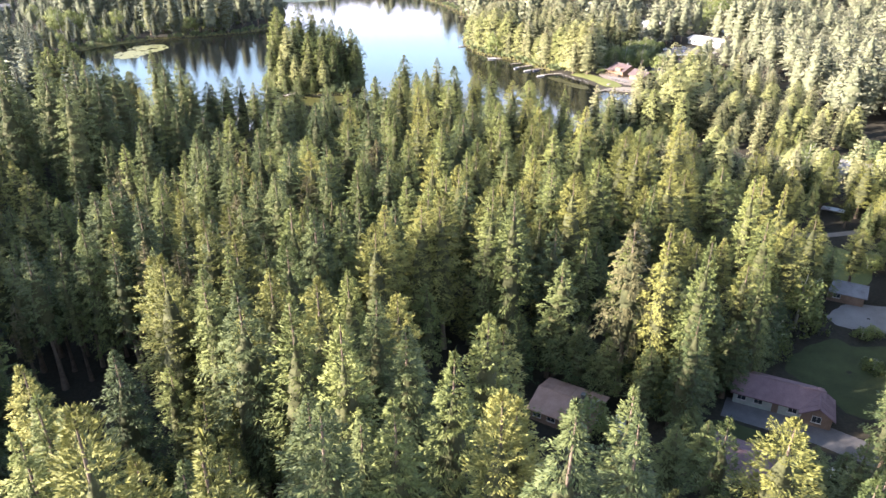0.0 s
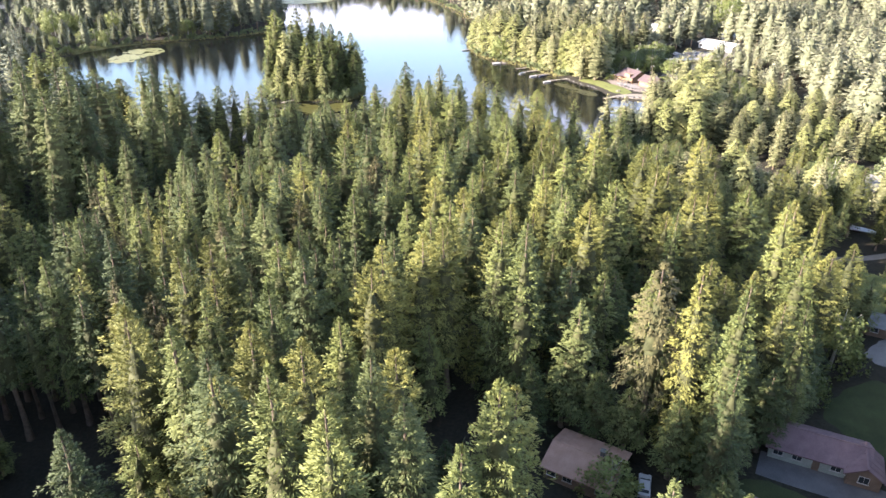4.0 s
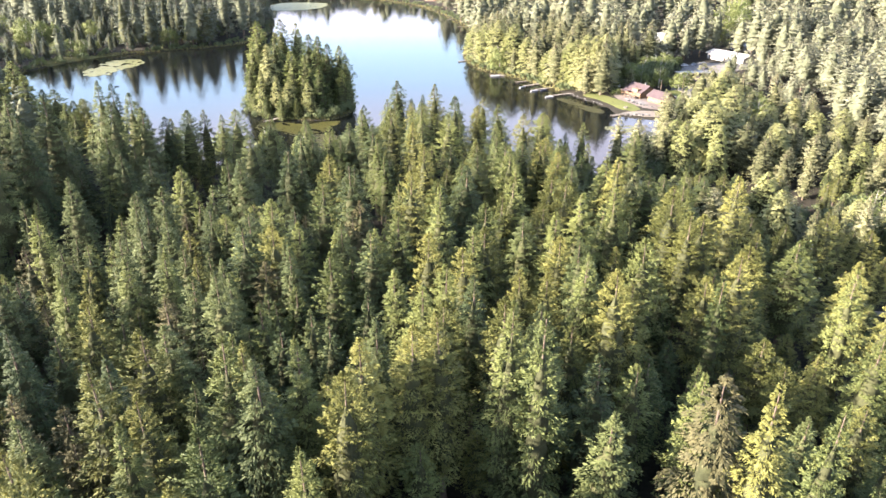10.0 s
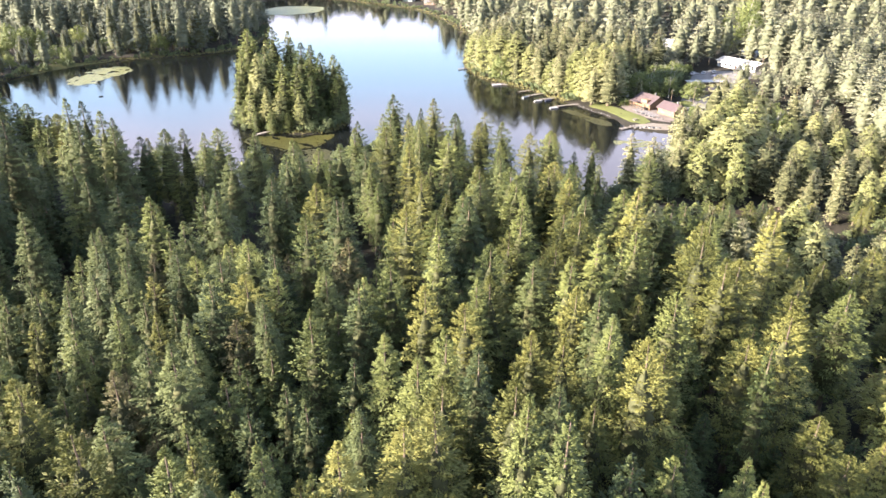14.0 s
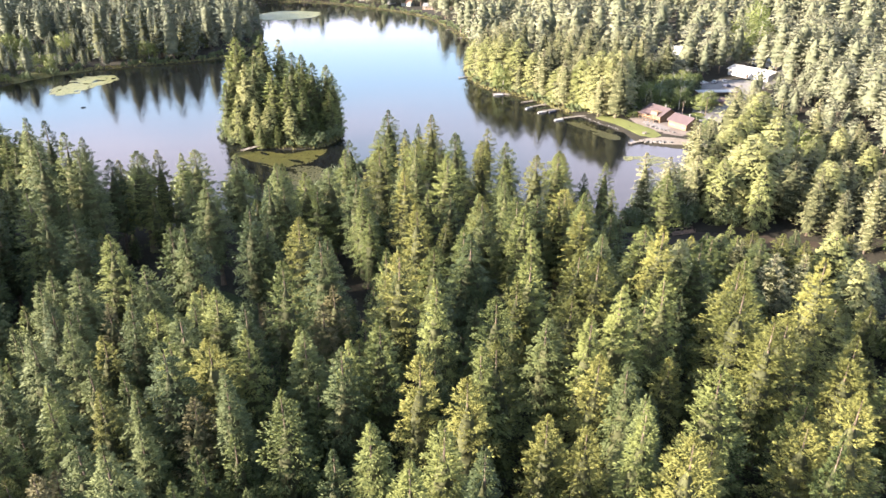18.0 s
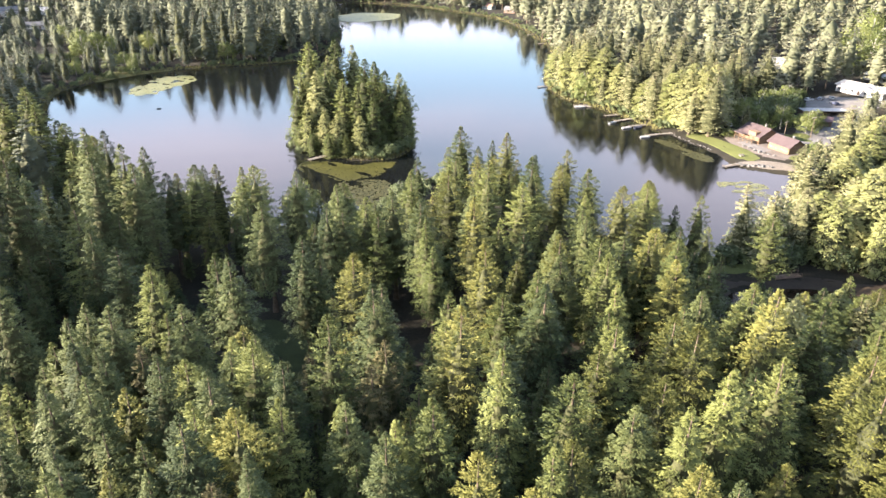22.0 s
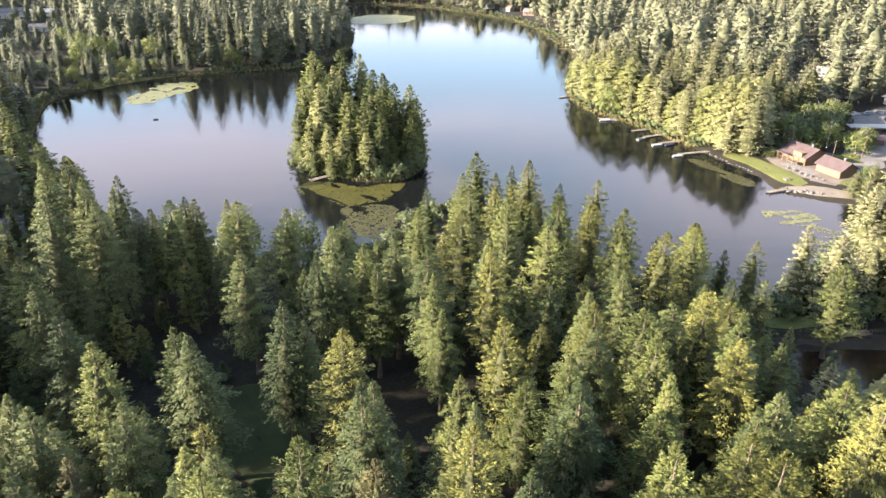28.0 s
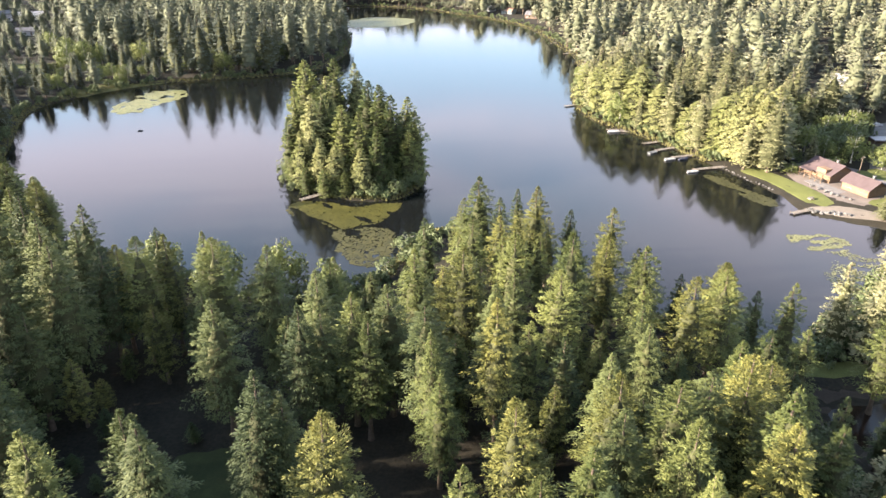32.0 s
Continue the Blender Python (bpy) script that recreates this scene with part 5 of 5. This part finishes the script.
def logs(house, long, deep, eave):
    """Round logs on the front and ends of a cabin wall."""
    pieces = int(eave / 0.34)
    v, f = tube([(-long / 2 - 0.2, 0, 0), (0, 0, 0), (long / 2 + 0.2, 0, 0)], [0.17] * 3, 8)
    lm = quads("log", v, f, LOG, smooth=True)
    v, f = tube([(0, -deep / 2 - 0.2, 0), (0, 0, 0), (0, deep / 2 + 0.2, 0)], [0.17] * 3, 8)
    em = quads("log", v, f, LOG, smooth=True)
    for k in range(pieces):
        put("log", lm, house, at=pose(0, -deep / 2 - 0.02, 0.2 + k * 0.34))
        put("log", em, house, at=pose(long / 2 + 0.02, 0, 0.37 + k * 0.34))
        put("log", em, house, at=pose(-long / 2 - 0.02, 0, 0.37 + k * 0.34))


def porch(house, x0, x1, y0, y1, z, posts, roof_z=3.0):
    deck = part("deck", box(x0, x1, y0, y1, z - 0.2, z, 0.02), DECK, house, "weathered plank deck")
    n = int((x1 - x0) / 0.3)
    me = quads("plank", *tube([(0, y0 - 0.05, 0), (0, y1, 0)], [0.12, 0.12], 4), DECK)
    for k in range(n):
        put("plank", me, deck, at=pose(x0 + (k + 0.5) * (x1 - x0) / n, 0, z - 0.02))
    for k in range(posts):
        px = x0 + 0.15 + k * (x1 - x0 - 0.3) / (posts - 1)
        part("post", box(px - 0.09, px + 0.09, y0 + 0.02, y0 + 0.2, 0, roof_z), LOG, house)
    part("rail", box(x0, x1, y0 + 0.05, y0 + 0.14, z + 0.9, z + 1.0), LOG, house)
    part("rail", box(x0, x1, y0 + 0.05, y0 + 0.14, z + 0.45, z + 0.53), LOG, house)


cabin = gable_house("log_cabin", "honey-coloured log cabin with a brown-red roof and porch", 98.3, 368.0, -64, 10.5, 9.0, 3.2, 5.6, LOG, RED_ROOF, 1.0, 4)
logs(cabin, 10.5, 9.0, 3.2)
porch(cabin, -5.2, 4.5, -7.2, -4.5, 0.9, 5)
part("porch_roof", box(-5.6, -0.6, -7.6, -5.3, 2.75, 2.95, 0.03), RED_ROOF, cabin)
part("dormer", box(0.2, 4.0, -5.4, -2.6, 3.0, 4.4, 0.05), LOG, cabin, "pale dormer front")
cabin_b = gable_house("log_cabin", "low honey-coloured log cabin with a grey-brown roof", 104.4, 354.6, -62, 9.5, 7.0, 2.9, 4.9, LOG, RED_ROOF, 0.8, 5)
logs(cabin_b, 9.5, 7.0, 2.9)
gable_house("house", "low house with a faded brown shingle roof, in shade", 59.6, 97.4, -27, 13.5, 7.2, 2.6, 4.3, GREY_WALL, PINK_ROOF, 0.6, 5, False)
wing = gable_house("garage_wing", "small gabled wing beside a shaded house", 64.4, 92.8, 63, 5.6, 4.6, 2.5, 4.0, BROWN_WALL, PINK_ROOF, 0.5, 2, False, door=False)
gable_house("house", "house with a faded tan shingle roof among firs", 22.2, 93.8, -31.5, 10.2, 9.0, 2.5, 3.7, BROWN_WALL, TAN_ROOF, 0.5, 4, True)
gable_house("house", "house with a pinkish shingle roof beside the lawn", 47.0, 80.6, -31, 9.0, 7.2, 2.3, 3.6, GREY_WALL, PINK_ROOF, 0.5, 3, False)
gable_house("garage", "small dark garage beside a paved yard", 91.0, 133.0, -30, 7.0, 6.0, 2.5, 3.8, BROWN_WALL, GREY_ROOF, 0.5, 2, False)
gable_house("house", "white house with a pale roof among trees", 137.0, 205.0, -38, 17.0, 10.0, 3.2, 5.6, WHITE, GREY_ROOF, 0.7, 5)
gable_house("house", "white house with a pale roof beyond the cabins", 151.5, 506.5, -20, 12.0, 9.0, 4.5, 7.0, WHITE, WHITE_ROOF, 0.6, 4)
gable_house("long_building", "long white building with a flat pale roof", 171.0, 444.0, -58, 24.0, 11.0, 3.4, 4.8, WHITE, WHITE_ROOF, 0.8, 7, False)
gable_house("long_building", "low pale outbuilding beside a gravel road", 190.0, 469.0, -66, 18.0, 7.0, 2.8, 3.8, WHITE, WHITE_ROOF, 0.5, 5, False)
gable_house("shed", "brown shed beside the gravel road", 131.0, 393.0, -20, 9.0, 5.0, 2.4, 3.6, BROWN_WALL, PINK_ROOF, 0.4, 2, False)
gable_house("house", "grey house with a car port in the lakeside trees", 57.0, 462.0, -60, 10.0, 7.5, 3.0, 5.0, GREY_WALL, GREY_ROOF, 0.6, 3)
gable_house("house", "pale house high in the lakeside trees", 79.0, 503.0, -40, 9.0, 7.0, 3.2, 5.4, WHITE, GREY_ROOF, 0.6, 3)
gable_house("house", "white house hidden behind shore trees", -141.0, 271.0, 40, 11.0, 8.0, 3.0, 5.2, WHITE, GREY_ROOF, 0.6, 3)
gable_house("apartment_building", "far pale building among trees", -424.0, 650.0, 35, 26.0, 10.0, 5.0, 7.4, WHITE, GREY_ROOF, 0.6, 7, False)
gable_house("apartment_building", "far low white building among trees", -406.0, 668.0, 30, 20.0, 9.0, 3.6, 5.8, WHITE, WHITE_ROOF, 0.6, 5, False)
gable_house("house", "far white house among trees", -361.0, 604.0, 25, 15.0, 8.0, 3.2, 5.2, WHITE, GREY_ROOF, 0.6, 4, False)
gable_house("house", "far pale house beside dark trees", -382.0, 581.0, 25, 16.0, 8.0, 3.2, 5.0, WHITE, WHITE_ROOF, 0.6, 4, False)
for i, (x, y) in enumerate([(-60, 815), (-40, 792), (-18, 762), (2, 735), (-88, 842)]):
    gable_house("lake_house", "far house at the lake's end", x + 14, y + 14, -40 + 9 * i, 11, 8, 3.4, 5.8, (WHITE, GREY_WALL, BROWN_WALL)[i % 3], (GREY_ROOF, TAN_ROOF)[i % 2], 0.5, 3, False)


def carport(label, x, y, yaw, long, deep, tall):
    """A long open shelter under a flat roof on posts, with a closed back."""
    base = tagged(new("carport"), label, "carport")
    base.matrix_basis = pose(x, y, land_at(x, y) - 0.05, 0, 0, yaw)
    roof = part("roof", box(-long / 2, long / 2, -deep / 2, deep / 2, tall, tall + 0.22, 0.03), WHITE_ROOF, base, "weathered pale flat roof")
    part("fascia", box(-long / 2 - 0.04, long / 2 + 0.04, -deep / 2 - 0.05, -deep / 2 - 0.003, tall - 0.12, tall + 0.26), DECK, roof)
    for k in range(int(long / 1.2)):
        xs = -long / 2 + 0.6 + k * 1.2
        part("seam", box(xs - 0.03, xs + 0.03, -deep / 2 + 0.1, deep / 2 - 0.1, tall + 0.225, tall + 0.27), WHITE_ROOF, roof)
    part("back_wall", box(-long / 2 + 0.1, long / 2 - 0.1, deep / 2 - 0.3, deep / 2 - 0.15, 0, tall - 0.004), BROWN_WALL, base)
    for s in (-1, 1):
        part("side_wall", box(s * (long / 2 - 0.25) - 0.07, s * (long / 2 - 0.25) + 0.07, -deep / 2 + 0.8, deep / 2 - 0.304, 0, tall - 0.004), BROWN_WALL, base)
    n = int(long / 3.4) + 1
    for k in range(n):
        px = -long / 2 + 0.3 + k * (long - 0.6) / (n - 1)
        part("post", box(px - 0.08, px + 0.08, -deep / 2 + 0.15, -deep / 2 + 0.31, 0, tall - 0.004), DECK, base)
    return base


carport("long brown carport with a pale flat roof beside the gravel yard", 137.0, 406.5, 2, 19.0, 6.0, 2.6)

# ---- docks and boats ----
PLANK = quads("plank", *join([tube([(0, -0.9, 0), (0, 0.9, 0)], [0.13, 0.13], 4)]), DECK)


def dock(label, a, b, width=1.7, z=0.45):
    a, b = Vector(a), Vector(b)
    d = b - a
    base = tagged(new("dock"), label, "dock", "docks on the lake")
    base.matrix_basis = pose(a.x, a.y, 0, 0, 0, math.degrees(math.atan2(d.y, d.x)))
    n = int(d.length / 0.3)
    for k in range(n):
        put("plank", PLANK, base, at=pose((k + 0.5) * d.length / n, 0, z + 0.02 * ((k * 7) % 3)) @ Matrix.Diagonal((1, width / 1.8, 0.35, 1)))
    for s in (-1, 1):
        part("beam", box(0, d.length, s * width * 0.35 - 0.08, s * width * 0.35 + 0.08, z - 0.2, z - 0.05), DECK, base)
    for k in range(3):
        for s in (-1, 1):
            v, f = tube([(0.3 + k * (d.length - 0.6) / 2, s * width * 0.46, -2.0), (0.3 + k * (d.length - 0.6) / 2, s * width * 0.46, z + 0.5)], [0.1, 0.09], 6)
            put("post", quads("post", v, f, BARK), base)
    return base


dock("weathered plank dock on the east shore", (30, 423), (41, 425), 1.8)
dock("short weathered dock on the east shore", (42.5, 404.5), (49.5, 408), 1.6)
dock("long weathered dock on the east shore", (46, 395.8), (58, 403), 1.7)
dock("weathered dock with boats beside it", (51, 388), (63, 393), 1.7)
dock("pale dock reaching out from the cedars", (56, 374.3), (68.5, 379.5), 1.8)
dock("small plank dock below the lawn", (77.5, 336.5), (83, 339.5), 1.8)
dock("pale plank dock at the island", (-73.2, 328.8), (-68.2, 334.6), 1.9)
dock("small plank dock on the far east shore", (14.0, 462), (20, 466), 1.6)
dock("small plank dock near the lake's far end", (10.0, 648), (18, 652), 1.6)
dock("small grey dock near the far houses", (18.0, 606), (27, 610), 1.6)


def boat(label, x, y, yaw, long=4.5, wide=1.6, paint=WHITE, z=0.0):
    base = tagged(new("boat"), label, "boat", "boats at the docks")
    base.matrix_basis = pose(x, y, z, 0, 0, yaw)
    rows = []
    for s in np.linspace(0, 1, 8):
        half = wide / 2 * (1 - max(0, s - 0.45) ** 2 / 0.31) * (0.9 + 0.1 * min(1, s * 4))
        rows.append([(s * long - long / 2, q * half * k, h) for q, k, h in ((-1, 1, 0.62), (-1, 0.75, 0.05), (0, 0, -0.12), (1, 0.75, 0.05), (1, 1, 0.62), (1, 0.86, 0.58), (1, 0.6, 0.15), (-1, 0.6, 0.15), (-1, 0.86, 0.58))])
    v = np.array(rows).reshape(-1, 3)
    f = [(i * 9 + j, i * 9 + (j + 1) % 9, (i + 1) * 9 + (j + 1) % 9, (i + 1) * 9 + j) for i in range(7) for j in range(9)]
    put("hull", quads("hull", v, f, paint, smooth=False), base)
    part("transom", box(-long / 2 - 0.05, -long / 2 + 0.03, -wide * 0.42, wide * 0.42, -0.05, 0.6), paint, base)
    for s in (-0.25, 0.12):
        part("bench", box(s * long - 0.15, s * long + 0.15, -wide * 0.4, wide * 0.4, 0.36, 0.42), DECK, base)
    motor = part("motor", box(-long / 2 - 0.35, -long / 2 - 0.05, -0.16, 0.16, 0.35, 0.95, 0.06), RUBBER, base)
    part("shaft", box(-long / 2 - 0.25, -long / 2 - 0.13, -0.06, 0.06, -0.3, 0.36), STEEL, motor)


boat("white motor boat moored at a dock", 33, 421.0, 10, 5.2, 1.9)
boat("small grey boat moored at a dock", 45.0, 393.6, 35, 4.2, 1.5, STEEL)
boat("small white boat moored at a dock", 50.0, 385.8, 20, 4.4, 1.6)
boat("dark rowing boat moored at a dock", 55.0, 387.0, 25, 4.0, 1.4, DARK_PAINT)
boat("small white boat at the dock's end", 55.5, 372.4, 15, 4.2, 1.5)
boat("rowing boat beside a pale dock", 37.5, 421.8, -10, 4.0, 1.4, DECK)


# ---- vehicles ----
def vehicle(name, label, x, y, yaw, paint, long=4.6, wide=1.85, tall=1.45, van=False):
    base = tagged(new(name), label, "car")
    base.matrix_basis = pose(x, y, land_at(x, y) + 0.06, 0, 0, yaw)
    if van:
        prof = [(-0.5, 0.35), (0.5, 0.35), (0.5, 0.9), (0.42, 1.0), (0.36, tall), (-0.48, tall), (-0.5, tall - 0.2)]
    else:
        prof = [(-0.5, 0.3), (0.5, 0.3), (0.5, 0.68), (0.46, 0.8), (0.2, 0.92), (0.06, tall), (-0.32, tall), (-0.44, 0.95), (-0.5, 0.88)]
    bm = bmesh.new()
    n = len(prof)
    rows = [[bm.verts.new((a * long, s * wide / 2 * (1 if b < 1.0 else 0.84), b)) for a, b in prof] for s in (-1, 1)]
    bm.faces.new(rows[0]), bm.faces.new(rows[1][::-1])
    for i in range(n):
        bm.faces.new((rows[0][(i + 1) % n], rows[0][i], rows[1][i], rows[1][(i + 1) % n]))
    bmesh.ops.bevel(bm, geom=list(bm.edges), offset=0.05, segments=1, affect="EDGES")
    bmesh.ops.recalc_face_normals(bm, faces=bm.faces)
    body = part("body", bm, paint, base)
    if not van:
        part("windscreen", box(0.085 * long, 0.185 * long, -wide * 0.38, wide * 0.38, 0.98, 1.2, 0.03), GLASS, base)
        part("rear_window", box(-0.425 * long, -0.34 * long, -wide * 0.36, wide * 0.36, 1.0, 1.32, 0.03), GLASS, base)
    for s in (-1, 1):
        part("side_window", box(-0.3 * long, 0.05 * long if not van else 0.34 * long, s * wide * 0.44 - 0.03, s * wide * 0.44 + 0.03, 1.02, tall - 0.12, 0.02), GLASS, base)
        part("headlight", box(long / 2 - 0.06, long / 2 + 0.03, s * wide * 0.34 - 0.15, s * wide * 0.34 + 0.15, 0.6, 0.74, 0.02), STEEL, base)
        part("tail_light", box(-long / 2 - 0.03, -long / 2 + 0.06, s * wide * 0.36 - 0.12, s * wide * 0.36 + 0.12, 0.66, 0.84, 0.02), PINK_ROOF, base)
        for a in (-0.31, 0.31):
            w = tube([(a * long, s * wide * 0.40, 0.32), (a * long, s * wide * 0.51, 0.32)], [0.33, 0.33], 14)
            wheel = put("wheel", quads("wheel", *w, RUBBER), base)
            rim = tube([(a * long, s * wide * 0.44, 0.32), (a * long, s * wide * 0.515, 0.32), (a * long, s * wide * 0.516, 0.32)], [0.2, 0.2, 0.01], 10)
            put("rim", quads("rim", *rim, STEEL), wheel)
    return base


vehicle("car", "silver-white car parked beside the tan-roofed house", 30.4, 90.3, 72, WHITE)
vehicle("car", "white car parked at the end of the driveway", 61.0, 78.6, 20, WHITE, 4.6, 1.85, 1.6)
vehicle("van", "white van parked behind the cabins", 91.0, 386.5, -30, WHITE, 5.2, 2.0, 2.2, True)
for i, (x, y, c) in enumerate([(141, 433, WHITE), (146.5, 434, STEEL), (152, 435, WHITE), (149, 424, DARK_PAINT), (124, 396, STEEL), (72, 494, STEEL)]):
    vehicle("car", ("white", "silver", "white", "dark", "silver", "grey")[i] + " car parked beside the gravel road", x, y, 30 + 25 * i, c)
boat("covered boat on its trailer in the yard", 114.5, 182.0, -35, 7.0, 2.3, STEEL, land_at(114.5, 182) + 0.35)


# ---- small things by the lake ----
def stone_mesh(seed):
    bm = bmesh.new()
    bmesh.ops.create_icosphere(bm, subdivisions=2, radius=1.0)
    r = random.Random(seed)
    off = Vector((r.random() * 9, r.random() * 9, r.random() * 9))
    for v in bm.verts:
        v.co *= 0.72 + 0.55 * noise.noise(v.co * 1.3 + off) + 0.1 * noise.noise(v.co * 4 + off)
        v.co.z *= 0.7
    me = bpy.data.meshes.new("boulder")
    bm.to_mesh(me)
    bm.free()
    me.materials.append(STONE)
    return me


STONES = [stone_mesh(i) for i in range(5)]
line = [(83.5, 340), (85, 338.6), (87, 337.8), (89, 337.2), (91, 336.6), (93, 336.4)]
for i in range(30):
    a = line[i % 6]
    x, y = a[0] + rng.uniform(-1, 1), a[1] + rng.uniform(-0.9, 0.9)
    s = rng.uniform(0.45, 0.95)
    ob = put("boulder", STONES[i % 5], at=pose(x, y, max(land_at(x, y), 0) + 0.12, 0, 0, rng.uniform(0, 360)) @ Matrix.Diagonal((s, s * 0.8, s, 1)))
    tagged(ob, "grey boulder of the shore wall", "rock", "boulders of the shore wall")
for i in range(16):
    x, y = 78 - i * 0.75 + rng.uniform(-0.4, 0.4), 357 + i * 1.35 + rng.uniform(-0.4, 0.4)
    s = rng.uniform(0.3, 0.6)
    tagged(put("boulder", STONES[i % 5], at=pose(x, y, max(land_at(x, y), 0) + 0.06, 0, 0, rng.uniform(0, 360)) @ Matrix.Diagonal((s, s, s, 1))), "small edging stone between lawn and lake", "rock", "edging stones")
for x, y, sz in [(94, 351.5, 1.0), (95.2, 350.2, 0.8), (92.8, 353.5, 0.9), (96.5, 348.8, 0.7), (91.8, 356.0, 1.0), (90.5, 359.0, 0.8), (98, 347, 0.6)]:
    tagged(put("boulder", STONES[int(x) % 5], at=pose(x, y, land_at(x, y) + 0.25, 0, 0, x * 40) @ Matrix.Diagonal((sz, sz, sz, 1))), "large grey boulder on the patio's edge", "rock", "patio boulders")

terrace = tagged(new("terrace"), "pale paved terrace in front of the cabins", "terrace", kind="structure")
terrace.matrix_basis = pose(94.4, 358.5, land_at(94.4, 358.5) + 0.02, 0, 0, -63)
slab_me = bpy.data.meshes.new("slab")
bm = box(-0.72, 0.72, -0.72, 0.72, -0.06, 0.06, 0.02)
bm.to_mesh(slab_me)
bm.free()
slab_me.materials.append(GRAVEL)
for i in range(9):
    for j in range(3):
        put("slab", slab_me, terrace, at=pose((i - 4) * 1.5, (j - 1) * 1.5, 0.05 + 0.01 * ((i * 3 + j) % 3)))

table = tagged(new("picnic_table"), "brown wooden picnic table on the lawn", "table")
table.matrix_basis = pose(86.5, 347.5, land_at(86.5, 347.5) + 0.08, 0, 0, 20)
part("tabletop", box(-0.9, 0.9, -0.4, 0.4, 0.72, 0.77, 0.01), DECK, table)
for s in (-1, 1):
    part("bench", box(-0.9, 0.9, s * 0.75 - 0.14, s * 0.75 + 0.14, 0.42, 0.46, 0.01), DECK, table)
    part("leg", box(s * 0.6 - 0.05, s * 0.6 + 0.05, -0.8, 0.8, 0.0, 0.42), DECK, table)
    part("post", box(s * 0.6 - 0.05, s * 0.6 + 0.05, -0.1, 0.1, 0.42, 0.72), DECK, table)

bridge = tagged(new("footbridge"), "small dark wooden footbridge over the pond's outlet", "bridge")
bridge.matrix_basis = pose(70, 249.5, 1.0, 0, 0, 15)
for i in range(18):
    part("plank", box(-3.6 + i * 0.4, -3.24 + i * 0.4, -0.9, 0.9, 0, 0.06), BROWN_WALL, bridge)
for s in (-1, 1):
    part("beam", box(-3.6, 3.6, s * 0.8 - 0.08, s * 0.8 + 0.08, -0.25, -0.01), BROWN_WALL, bridge)
    part("rail", box(-3.6, 3.6, s * 0.85 - 0.04, s * 0.85 + 0.04, 0.9, 0.98), BROWN_WALL, bridge)
    for k in range(5):
        part("post", box(-3.5 + k * 1.75 - 0.05, -3.5 + k * 1.75 + 0.05, s * 0.85 - 0.05, s * 0.85 + 0.05, -0.9, 0.98), BROWN_WALL, bridge)


def pole(x, y, tall):
    base = tagged(new("utility_pole"), "wooden utility pole beside the gravel yard", "pole")
    base.matrix_basis = pose(x, y, land_at(x, y) - 0.1, 0, 0, 30)
    put("shaft", quads("shaft", *tube([(0, 0, 0), (0, 0, tall)], [0.16, 0.11], 8), BARK), base)
    part("crossarm", box(-1.1, 1.1, -0.06, 0.06, tall - 0.7, tall - 0.55), BARK, base)
    for s in (-0.9, -0.3, 0.3, 0.9):
        part("insulator", box(s - 0.04, s + 0.04, -0.04, 0.04, tall - 0.55, tall - 0.38), WHITE, base)


pole(120, 372.5, 8.5)
pole(107.5, 366.5, 8.0)
pole(71, 84, 7.0)

raft = tagged(new("swimming_float"), "small dark float resting on the open water", "float")
raft.matrix_basis = pose(-165, 398, 0.0)
part("deck", box(-0.9, 0.9, -0.7, 0.7, 0.1, 0.28, 0.03), RUBBER, raft)
for s in (-0.5, 0.5):
    part("drum", box(-0.8, 0.8, s - 0.2, s + 0.2, -0.2, 0.1, 0.08), RUBBER, raft)
